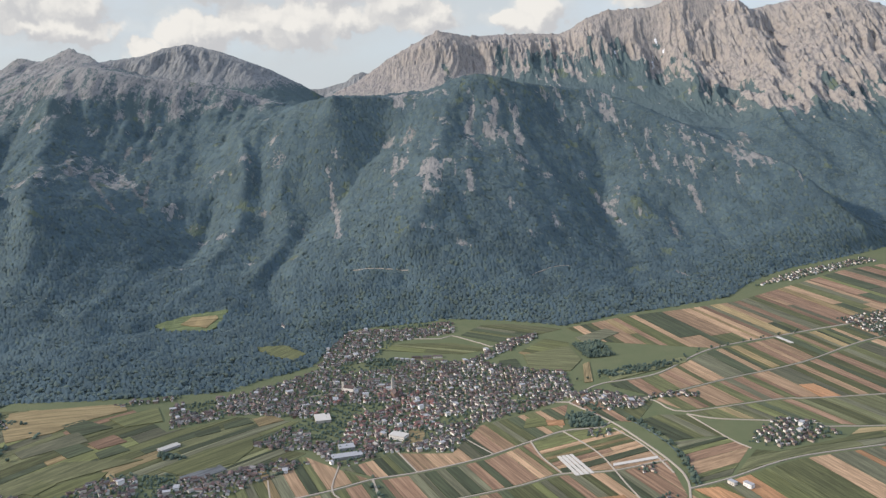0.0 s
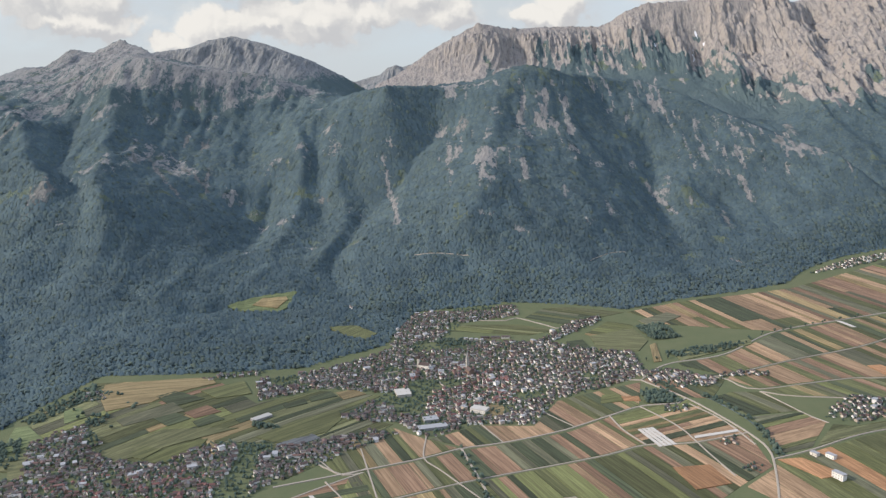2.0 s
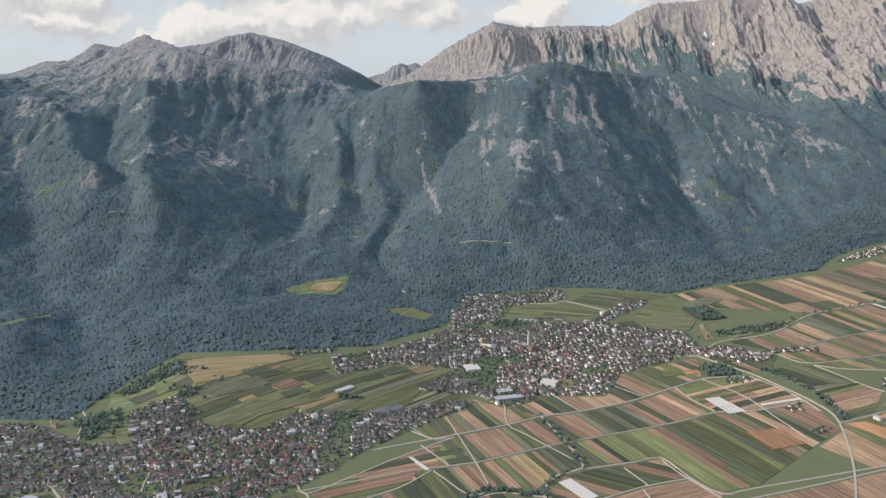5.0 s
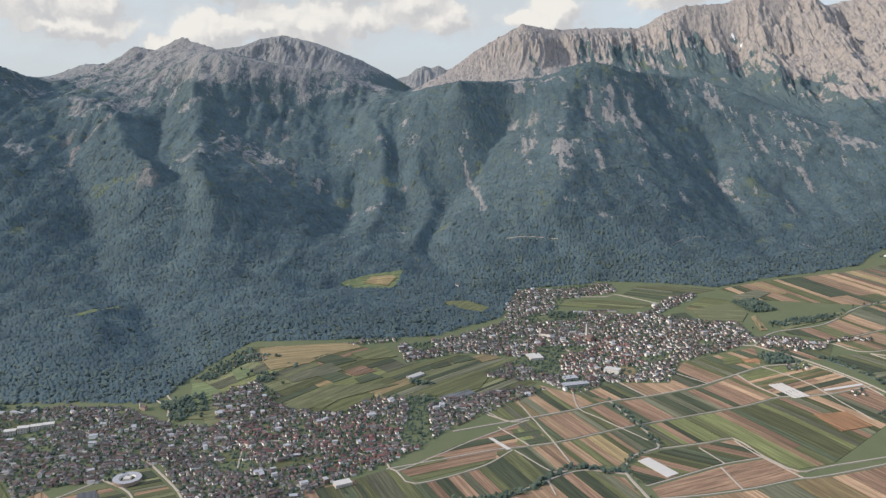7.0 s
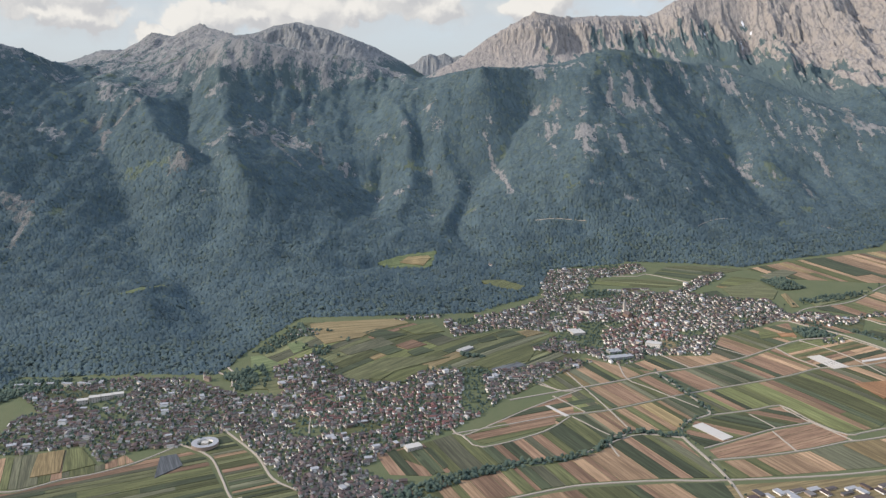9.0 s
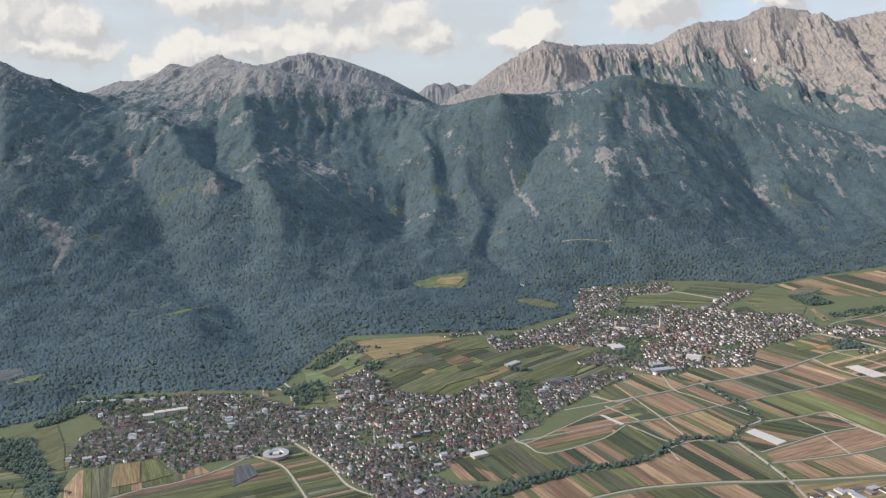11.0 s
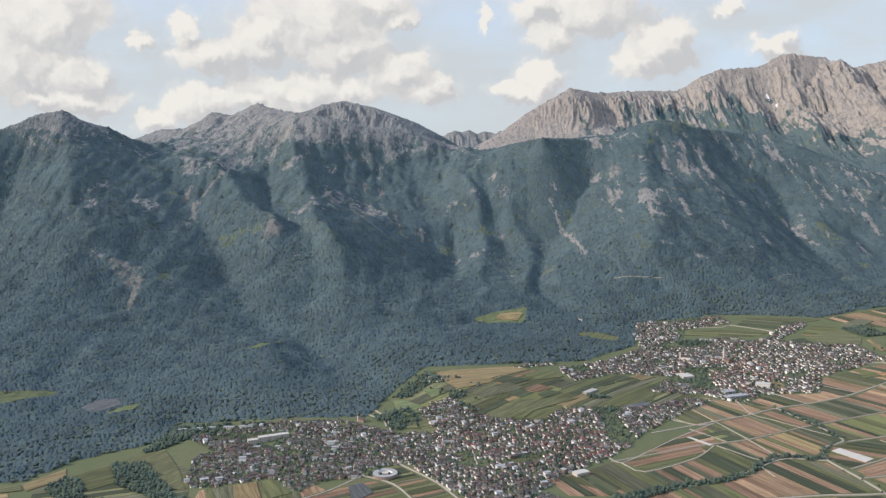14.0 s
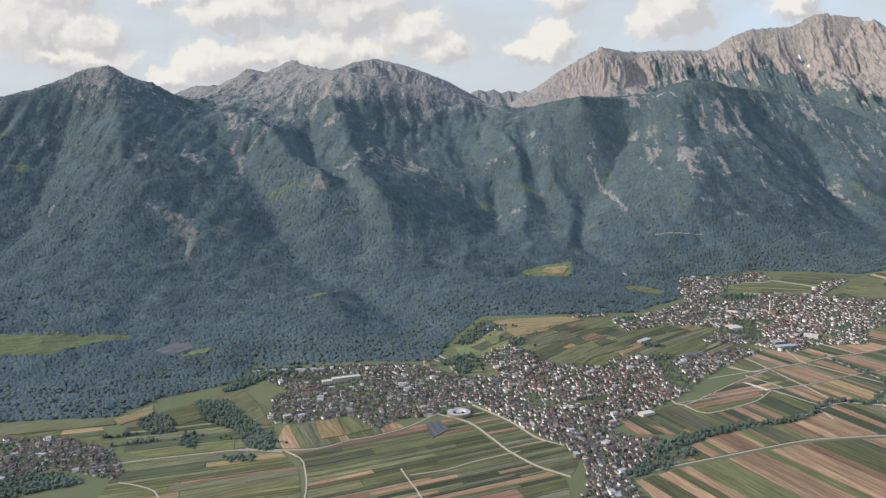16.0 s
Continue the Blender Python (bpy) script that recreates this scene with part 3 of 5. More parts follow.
def mesh_of(name, verts, faces, mats, slots=None, flat=False):
    me = bpy.data.meshes.new(name)
    faces = np.asarray(faces, np.int32)
    n, k = faces.shape
    me.vertices.add(len(verts))
    me.vertices.foreach_set("co", np.asarray(verts, np.float32).ravel())
    me.loops.add(n * k)
    me.loops.foreach_set("vertex_index", faces.ravel())
    me.polygons.add(n)
    me.polygons.foreach_set("loop_start", np.arange(0, n * k, k, dtype=np.int32))
    for m in mats:
        me.materials.append(m)
    if slots is not None:
        me.polygons.foreach_set("material_index", np.asarray(slots, np.int32))
    me.update(calc_edges=True)
    me.polygons.foreach_set("use_smooth", np.full(n, not flat))
    me.validate()
    return me


def steps(*parts):
    return np.unique(np.concatenate([np.arange(a, b, s) for a, b, s in parts]))


gx = steps((-4800, -2600, 200), (-2600, -1700, 40), (-1700, 1450, 5.5), (1450, 2600, 40), (2600, 4900, 200))
gy = steps((-4800, -800, 250), (-800, 300, 50), (300, 700, 12), (700, 2100, 6.5), (2100, 2960, 6), (2960, 3300, 30), (3300, 4500, 25), (4500, 4850, 60))
X, Y = np.meshgrid(gx, gy)
Z, WHO, DF = relief_at(X, Y)

def sample(table, x, y):
    i = np.clip(np.searchsorted(gx, x) - 1, 0, len(gx) - 2)
    j = np.clip(np.searchsorted(gy, y) - 1, 0, len(gy) - 2)
    fx, fy = np.clip((x - gx[i]) / (gx[i + 1] - gx[i]), 0, 1), np.clip((y - gy[j]) / (gy[j + 1] - gy[j]), 0, 1)
    return (table[j, i] * (1 - fx) + table[j, i + 1] * fx) * (1 - fy) + (table[j + 1, i] * (1 - fx) + table[j + 1, i + 1] * fx) * fy


def level(x, y):
    """Height of the ground sheet at one place."""
    i, j = min(max(int(np.searchsorted(gx, x)) - 1, 0), len(gx) - 2), min(max(int(np.searchsorted(gy, y)) - 1, 0), len(gy) - 2)
    fx, fy = (x - gx[i]) / (gx[i + 1] - gx[i]), (y - gy[j]) / (gy[j + 1] - gy[j])
    return float((Z[j, i] * (1 - fx) + Z[j, i + 1] * fx) * (1 - fy) + (Z[j + 1, i] * (1 - fx) + Z[j + 1, i + 1] * fx) * fy)


# what covers the slopes: rock where steep or high, alpine grass, scree, snow
dzx, dzy = np.gradient(Z, axis=1) / np.gradient(gx)[None, :], np.gradient(Z, axis=0) / np.gradient(gy)[:, None]
steep = np.hypot(dzx, dzy)
patchy = fbm(X / 60, Y / 60, 4, 21) - 0.5
pale = np.isin(WHO, (4, 5))
rock = smooth(1.0, 1.6, steep + 0.6 * patchy) * smooth(120, 260, Z) * np.where(pale, 0.34, 0.5)
rock = np.maximum(rock, np.where(WHO == 2, 0, smooth(430, 510, Z + 90 * patchy) * np.where(pale, 0, 0.75)))
rock = np.maximum(rock, np.where(WHO == 0, smooth(360, 440, Z + 150 * patchy) * 0.58, 0))
gully = fbm(X / 17 + 1.6 * fbm(X / 90, Y / 90, 2, 31), Y / 120, 3, 36, True) - 0.5
zone = fbm(X / 110, Y / 110, 3, 37) - 0.5
rock = np.maximum(rock, np.where(WHO == 1, smooth(315, 430, Z + 170 * patchy) * (0.52 + 0.9 * gully), 0))
rock = np.maximum(rock, np.where((WHO == 2) & (X > -120), smooth(0.14, 0.32, gully + 0.3 * zone) * smooth(0.0, 0.12, zone + 0.09) * smooth(170, 260, Z) * smooth(435, 400, Z) * 0.75, 0))
rock = np.maximum(rock, np.where((WHO == 1) | (WHO == 0), smooth(0.02, 0.2, gully + 0.7 * zone) * smooth(0.04, 0.16, zone) * smooth(140, 220, Z) * 0.6, 0))
rock = np.maximum(rock, np.where(pale, smooth(0, 60, Z - 492 + 0.40 * np.clip(X - 600, 0, 250) + 0.30 * np.clip(320 - X, 0, 420) + 110 * patchy + 230 * gully + 150 * zone) * smooth(1980, 2120, Y), 0))
rock = np.maximum(rock, np.where(WHO == 3, smooth(400, 470, Z + 60 * patchy) * 0.9, 0))
turf = np.maximum(smooth(0.12, 0.26, patchy) * smooth(330, 420, Z) * 0.7, smooth(0.19, 0.30, fbm(X / 38, Y / 38, 4, 35) - 0.5) * smooth(120, 200, Z) * 0.70)
scree, snowy = np.zeros(X.shape), np.zeros(X.shape)
# bare places: x, y, across, down the slope
SCREE_PATCHES = ((-619, 1764, 14, 34), (-660, 1762, 8, 40), (-1062, 1285, 42, 26), (-1036, 1255, 12, 46), (-815, 1428, 30, 55), (-345, 1590, 18, 12), (-1006, 1535, 7, 60), (-1038, 1610, 12, 50),
    (-66, 1735, 14, 30), (430, 1560, 10, 60), (735, 2070, 16, 60), (690, 2015, 30, 9), (-260, 1419, 18, 12))
ROCK_PATCHES = ((-912, 798, 26, 15), (-331, 1698, 24, 26), (-404, 1514, 30, 22), (-347, 1426, 26, 12), (-446, 1391, 26, 14), (-1, 1660, 22, 16), (120, 1520, 30, 44),
    (278, 1700, 16, 30), (411, 1703, 22, 26), (299, 1466, 18, 24), (198, 1494, 22, 14), (672, 1719, 26, 20), (-1110, 1300, 40, 22), (-812, 1440, 34, 56), (138, 1675, 26, 34), (-258, 1545, 26, 14), (64, 1690, 22, 18), (-7, 1747, 16, 18), (168, 1664, 34, 16), (440, 1838, 22, 30),
    (514, 1765, 18, 40), (330, 1645, 22, 30), (690, 2030, 60, 40), (-525, 1590, 30, 20), (200, 1500, 10, 40))
ROCK_BANDS = ((133, 1660, 34, 16), (205, 1646, 34, 14), (60, 1716, 30, 16), (-5, 1735, 26, 12), (-78, 1722, 18, 22), (352, 1680, 22, 20), (375, 1603, 14, 10), (398, 1744, 26, 30), (464, 1700, 24, 34), (540, 1745, 26, 32), (500, 1840, 30, 40),
    (-524, 1602, 34, 12), (-501, 1566, 34, 20), (-447, 1530, 22, 18), (-404, 1692, 30, 22), (-346, 1749, 34, 20), (-112, 1742, 18, 26), (-215, 1685, 18, 22), (-452, 1676, 36, 26), (-25, 1412, 44, 10), (34, 1388, 20, 9), (150, 1430, 18, 14), (-290, 1556, 26, 14))
TURF_PATCHES = ((-344, 1448, 26, 12), (-622, 1505, 24, 10), (-878, 1445, 20, 20), (321, 1409, 26, 34), (400, 1480, 24, 24), (-845, 1435, 18, 26), (-905, 1430, 26, 24), (-990, 1280, 18, 26), (-375, 1598, 30, 20), (374, 1622, 26, 34), (-470, 1560, 30, 34), (385, 1588, 30, 22), (-691, 1398, 20, 12), (-640, 1610, 40, 12), (-268, 1432, 16, 22), (-386, 1592, 26, 18))
SNOW_PATCHES = ((690, 2790, 5, 22), (706, 2750, 4, 16), (668, 2740, 4, 20), (660, 2700, 4, 18), (548, 2742, 4, 10))
PATCHES = [(*p, kind) for kind, group in (("scree", SCREE_PATCHES), ("rock", ROCK_PATCHES + ROCK_BANDS), ("turf", TURF_PATCHES), ("snow", SNOW_PATCHES)) for p in group]
# gullies and scree runs down the slopes: line, half width, kind
RUNS = ((((-701, 1642), (-643, 1563), (-599, 1512)), 7, "scree"), (((-636, 1645), (-577, 1596), (-564, 1575)), 7, "scree"), (((-585, 1660), (-570, 1590)), 7, "scree"),
        (((-739, 1651), (-706, 1593)), 5, "scree"), (((301, 1663), (322, 1619), (340, 1571)), 8, "rock"), (((393, 1408), (409, 1376), (453, 1373)), 5, "scree"),
        (((598, 1773), (661, 1836), (735, 1882)), 10, "scree"), (((-1310, 1382), (-1314, 1334), (-1311, 1284)), 5, "scree"), (((-972, 1669), (-1018, 1572), (-993, 1506)), 6, "scree"),
        (((-1063, 1261), (-1025, 1255), (-1015, 1195), (-1006, 1151)), 9, "scree"), (((-231, 1665), (-200, 1560), (-187, 1447)), 7, "rock"), (((45, 1590), (50, 1530)), 9, "rock"), (((492, 1680), (500, 1620)), 9, "rock"))
for line, wide, kind in RUNS:
    blob = np.exp(-(along(line, X, Y)[0] / wide) ** 2) * 0.8
    if kind == "rock":
        rock = np.maximum(rock, blob)
    else:
        scree = np.maximum(scree, blob)
for a, b, r, s, kind in PATCHES:
    blob = np.exp(-(((X - a) / r) ** 2 + ((Y - b) / s) ** 2))
    if kind == "rock":
        rock = np.maximum(rock, blob * (0.25 + 0.42 * smooth(-0.05, 0.2, gully)))
    elif kind == "turf":
        turf = np.maximum(turf, blob * 0.72)
    elif kind == "scree":
        scree = np.maximum(scree, blob * 0.74)
    else:
        snowy = np.maximum(snowy, blob * 0.78)

LABELS = {"west": "steep dark-forested mountain with a rocky grey crest", "middle": "long forested mountain with rugged grey rock ridge and gullies",
          "dome": "rounded forested mountain with pale rock bands", "north": "hazy grey rock peaks behind the forested ridge",
          "limestone": "high pale limestone massif lit warm, with snow patches", "far": "distant jagged grey peaks beyond the saddle"}
idx = np.arange(X.size).reshape(X.shape)
quads = np.stack([idx[:-1, :-1], idx[:-1, 1:], idx[1:, 1:], idx[1:, :-1]], -1).reshape(-1, 4)
corner = WHO.ravel()[quads]
owner = np.where((corner == -2).any(1), -2, corner[:, 0])
owner = np.where(owner == -1, -3, owner)
flat_xyz = np.stack([X.ravel(), Y.ravel(), Z.ravel()], 1)
cover_all = np.stack([rock.ravel(), turf.ravel(), scree.ravel(), np.where(WHO == 4, 1.0, np.where(WHO == 2, 0.55, np.where(WHO >= 3, 0.25, np.where(WHO == 1, 0.45, 0.3)))).ravel()], 1)
for code in (-2, -3, 0, 1, 2, 3, 4, 5):
    q = quads[owner == code]
    used, back = np.unique(q, return_inverse=True)
    name = {-2: "ground", -3: "foothill"}.get(code) or "mountain"
    me = mesh_of(name, flat_xyz[used], back.reshape(-1, 4), [M_GRASS if code == -2 else M_TERRAIN], flat=code in (3, 4, 5))
    if code != -2:
        me.color_attributes.new("cover", "FLOAT_COLOR", "POINT").data.foreach_set("color", cover_all[used].astype(np.float32).ravel())
        me.attributes.new("snow", "FLOAT", "POINT").data.foreach_set("value", snowy.ravel()[used].astype(np.float32))
    ob = new(name, me)
    if code == -2:
        GROUND = tagged(ob, "broad green valley floor with meadows and farmland", "ground", kind="structure")
    else:
        tagged(ob, LABELS[GROUPS[code]] if code >= 0 else "low wooded foothills below the mountain slopes", "mountain" if code >= 0 else "hill", kind="structure")


# ---- fields and roads of the plain ----
def clip_window(poly, axis, lo, hi):
    """Cuts a polygon to lo..hi along one axis."""
    for sign, limit in ((1, lo), (-1, -hi)):
        out = []
        for p, q in zip(poly, (*poly[1:], poly[0])):
            a, b = sign * p[axis] - limit, sign * q[axis] - limit
            if a >= 0:
                out.append(p)
            if (a >= 0) != (b >= 0):
                t = a / (a - b)
                out.append((p[0] + t * (q[0] - p[0]), p[1] + t * (q[1] - p[1])))
        poly = out
        if len(poly) < 3:
            return []
    return poly


def area(poly):
    return 0.5 * abs(sum(p[0] * q[1] - q[0] * p[1] for p, q in zip(poly, (*poly[1:], poly[0]))))


def slab(pieces, lift):
    """A raised sheet with a rim, out of polygons that touch one another: vertices and faces."""
    verts, faces, found, edges = [], [], {}, {}
    for piece in pieces:
        ring = []
        for x, y in piece:
            key = (round(x, 2), round(y, 2))
            if key not in found:
                found[key] = len(verts)
                verts.append((x, y, level(x, y) + lift))
            if not ring or ring[-1] != found[key]:
                ring.append(found[key])
        if len(set(ring)) < 3:
            continue
        faces.append(ring)
        for a, b in zip(ring, (*ring[1:], ring[0])):
            edges[(a, b)] = True
    for a, b in [e for e in edges if (e[1], e[0]) not in edges]:
        n = len(verts)
        verts += [(verts[b][0], verts[b][1], verts[b][2] - lift - 0.3), (verts[a][0], verts[a][1], verts[a][2] - lift - 0.3)]
        faces.append((b, a, n + 1, n))
    return verts, faces


field_stock = []  # (pieces, crop kind, angle)
rnd = random.Random(7)


def fields(zone, angle, wide, long, kinds, margin=0.6):
    """Cuts a zone into strips along an angle, each strip into fields."""
    ca, sa = math.cos(radians(angle)), math.sin(radians(angle))
    turned = [(x * ca + y * sa, -x * sa + y * ca) for x, y in zone]
    if sum(p[0] * q[1] - q[0] * p[1] for p, q in zip(turned, (*turned[1:], turned[0]))) < 0:
        turned.reverse()
    v, v_end = min(p[1] for p in turned), max(p[1] for p in turned)
    names, weights = list(kinds), list(kinds.values())
    last = None
    while v < v_end:
        w = rnd.uniform(*wide) * rnd.choice((0.7, 1.0, 1.0, 1.0, 2.2))
        strip = clip_window(turned, 1, v + margin * 0.5, min(v + w, v_end) - margin * 0.5)
        v += w
        if len(strip) < 3:
            continue
        u, u_end = min(p[0] for p in strip), max(p[0] for p in strip)
        while u < u_end:
            length = rnd.uniform(*long)
            if u_end - u - length < long[0] * 0.5:
                length = u_end - u + 0.1
            f = clip_window(strip, 0, u + 0.4, u + length - 0.4)
            if len(f) >= 3 and area(f) > 40:
                kind = rnd.choices(names, weights)[0]
                if kind == last:
                    kind = rnd.choices(names, weights)[0]
                last = kind
                a, b = min(p[0] for p in f), max(p[0] for p in f)
                n = max(1, round((b - a) / 24))
                pieces = [clip_window(f, 0, a + (b - a) * k / n, a + (b - a) * (k + 1) / n) for k in range(n)]
                field_stock.append(([[(x * ca - y * sa, x * sa + y * ca) for x, y in p] for p in pieces if len(p) >= 3], kind, angle))
            u += length


MIXED = {"green": 2.6, "dark": 2.4, "lime": 0.5, "tan": 3.6, "soil": 3.2, "straw": 0.5, "sage": 1.6}
WEST_MIX = {"green": 3, "dark": 2.2, "sage": 2, "soil": 1.2, "olive": 2, "tan": 0.7}
GREENISH = {"green": 3, "dark": 2.0, "lime": 1.0, "straw": 0.4, "sage": 1.4, "olive": 2.4, "gold": 0.5, "soil": 0.3}
DRY = {"tan": 4, "straw": 1.0, "soil": 1.5, "green": 1.5, "sage": 1.0}
fields([(215, 1095), (170, 1160), (260, 1203), (351, 1227), (447, 1258), (679, 1415), (800, 1460), (760, 1200), (592, 1143), (445, 1094), (345, 1054)], -72, (8, 20.16), (67.5, 180), MIXED)
fields([(760, 1185), (592, 1135), (445, 1086), (340, 1043), (252, 964), (186, 944), (229, 898), (334, 947), (433, 991), (567, 1072), (760, 1130)], -74, (6.4, 14.4), (105, 260), MIXED)
fields([(760, 1124), (567, 1066), (433, 985), (334, 941), (236, 893), (230, 884), (253, 848), (364, 874), (424, 877), (760, 920)], -73, (7.2, 15.84), (90, 260), MIXED)
fields([(760, 914), (424, 871), (364, 868), (256, 842), (283, 821), (368, 805), (408, 795), (760, 830)], -65, (9.6, 21.6), (90, 240), GREENISH)
fields([(202, 832), (222, 842), (250, 836), (268, 778), (219, 774)], -66, (7.2, 16), (60, 140), {"green": 3, "sage": 2, "dark": 2, "soil": 1.5, "tan": 1})
fields([(-372, 554), (-356, 514), (-320, 510), (-302, 530), (-314, 560), (-340, 566)], -65, (7, 14), (40, 90), {"soil": 2, "dark": 2, "tan": 1, "green": 1})
fields([(138, 897), (172, 838), (197, 828), (226, 880), (197, 900), (160, 924)], -70, (8, 12.96), (60, 160), MIXED)
fields([(220, 771), (271, 773), (284, 748), (250, 697), (222, 690), (221, 722)], 20, (6.4, 11.52), (60, 120), MIXED)
fields([(196, 905), (228, 900), (246, 900), (225, 888)], -70, (7, 12), (50, 120), MIXED)
fields([(123, 820), (160, 820), (170, 831), (189, 777), (203, 733), (150, 728), (107, 732), (93, 766), (86, 803)], 18, (7.2, 12.96), (60, 180), MIXED)
fields([(760, 822), (408, 788), (384, 765), (310, 736), (288, 742), (255, 698), (315, 725), (412, 752), (760, 850)], 15, (11.2, 21.6), (120, 320), GREENISH)
fields([(209, 676), (250, 689), (315, 718), (412, 745), (760, 845), (760, 660), (400, 630), (200, 596), (172, 638), (207, 666)], -68, (11.2, 24.48), (90, 240), {"green": 3, "lime": 1.5, "tan": 2, "rust": 0.6, "sage": 2})
fields([(-175, 692), (-108, 722), (-75, 741), (-18, 756), (40, 775), (83, 803), (90, 770), (104, 733), (67, 718), (-7, 697), (-72, 675), (-143, 643), (-180, 636)], -67, (6.4, 12.24), (90, 220), MIXED)
fields([(-201, 622), (-143, 637), (-72, 669), (-7, 691), (67, 712), (104, 726), (149, 722), (203, 732), (204, 668), (168, 640), (96, 579), (62, 571), (44, 598), (28, 641), (1, 634), (-45, 625), (-66, 618), (-92, 588), (-126, 591), (-169, 559), (-202, 588)], -67, (6.4, 12.24), (75, 220), MIXED)
fields([(-290, 588), (-258, 617), (-228, 645), (-183, 682), (-163, 693), (-148, 642), (-203, 627), (-187, 624), (-216, 595), (-274, 567)], 22, (8, 14.4), (45, 120), {"tan": 3, "soil": 2, "green": 1.5, "dark": 1})
fields([(-274, 559), (-216, 588), (-187, 619), (-202, 617), (-150, 563), (-228, 534), (-253, 533), (-283, 517), (-312, 515), (-360, 553), (-300, 590)], -65, (7.2, 12.96), (75, 180), {"green": 3, "dark": 3, "soil": 2, "sage": 1})
fields([(-74, 552), (-44, 567), (0, 588), (41, 599), (35, 613), (25, 635), (1, 628), (-46, 617), (-68, 607), (-82, 585), (-82, 570)], -35, (8.8, 14.4), (90, 180), {"dark": 4, "green": 2, "soil": 1})
fields([(-69, 530), (-29, 535), (14, 544), (55, 557), (60, 566), (42, 593), (0, 582), (-44, 561), (-72, 546)], 22, (14.4, 17.28), (120, 260), {"soil": 5, "tan": 1})
fields([(-70, 524), (-29, 529), (14, 538), (55, 551), (87, 556), (250, 600), (250, 548), (60, 506), (-60, 494), (-70, 496)], -65, (12.8, 21.6), (75, 160), DRY)
fields([(-350, 484), (-312, 502), (-283, 505), (-253, 522), (-228, 523), (-202, 530), (-169, 548), (-143, 576), (-126, 581), (-102, 571), (-91, 565), (-83, 530), (-77, 496), (-128, 497), (-189, 493), (-219, 486), (-279, 465), (-336, 445), (-362, 440)], -66, (6.4, 15.84), (90, 200), MIXED)
fields([(-380, 414), (-336, 436), (-279, 456), (-219, 477), (-189, 484), (-128, 488), (-78, 487), (-72, 380), (-120, 300), (-350, 300)], -63, (9.6, 18.72), (105, 240), {"green": 2, "dark": 1.5, "tan": 2.5, "soil": 1})
fields([(-236, 681), (-209, 711), (-181, 695), (-163, 699), (-108, 730), (-76, 748), (-110, 772), (-145, 800), (-195, 760), (-240, 705)], -66, (7.2, 12.96), (60, 140), MIXED)
fields([(-104, 770), (-54, 803), (4, 795), (35, 858), (86, 878), (134, 893), (119, 828), (83, 809), (40, 781), (-18, 762), (-68, 750)], -64, (7.2, 14.4), (60, 160), {"tan": 3, "soil": 1.5, "green": 2, "dark": 1.5, "sage": 1})
fields([(-500, 893), (-439, 891), (-364, 908), (-300, 848), (-235, 893), (-165, 886), (-198, 828), (-145, 808), (-205, 722), (-243, 695), (-262, 758), (-322, 755), (-365, 711), (-428, 726), (-450, 771), (-505, 760), (-530, 800)], 47, (4.8, 15.84), (52.5, 180), GREENISH)
fields([(-718, 560), (-648, 575), (-620, 540), (-603, 560), (-590, 547), (-621, 528), (-643, 521), (-674, 503), (-717, 504)], -68, (5.6, 11.52), (45, 120), WEST_MIX)
fields([(-698, 495), (-674, 497), (-643, 515), (-588, 541), (-559, 574), (-526, 552), (-489, 482), (-465, 446), (-440, 423), (-440, 380), (-560, 300), (-665, 300), (-666, 400), (-677, 456)], 22, (3.6, 8.64), (42, 150), WEST_MIX)
fields([(-545, 578), (-530, 608), (-484, 554), (-459, 509), (-416, 478), (-433, 429), (-461, 451), (-485, 486), (-500, 518), (-522, 558)], 22, (3.6, 7.2), (42, 120), WEST_MIX)
fields([(-860, 482), (-837, 483), (-748, 499), (-706, 492), (-684, 457), (-671, 400), (-690, 300), (-830, 300), (-850, 380)], 14, (4.8, 11.52), (52.5, 180), GREENISH)
fields([(-895, 583), (-818, 660), (-800, 672), (-745, 612), (-728, 555), (-722, 508), (-748, 508), (-837, 492), (-868, 508)], 12, (6.4, 14.4), (60, 180), GREENISH)
fields([(-1100, 584), (-1035, 582), (-918, 574), (-880, 520), (-945, 556), (-1008, 550), (-1100, 550)], 12, (7, 14), (50, 110), GREENISH)
fields([(-130, 1110), (-60, 1125), (10, 1120), (60, 1090), (20, 1075), (-60, 1095)], -20, (6.4, 11.52), (60, 140), GREENISH)
fields([(20, 1150), (50, 1190), (90, 1192), (165, 1158), (140, 1145), (75, 1110)], -30, (8, 12.96), (60, 140), GREENISH)
fields([(95, 1070), (135, 1120), (165, 1100), (160, 1020), (150, 1000)], -30, (9.6, 17.28), (60, 160), {"green": 3, "lime": 1, "straw": 1, "dark": 1})


def field_mesh(verts, faces, mat):
    me = bpy.data.meshes.new("field")
    me.from_pydata(verts, [], faces)
    me.materials.append(mat)
    return me


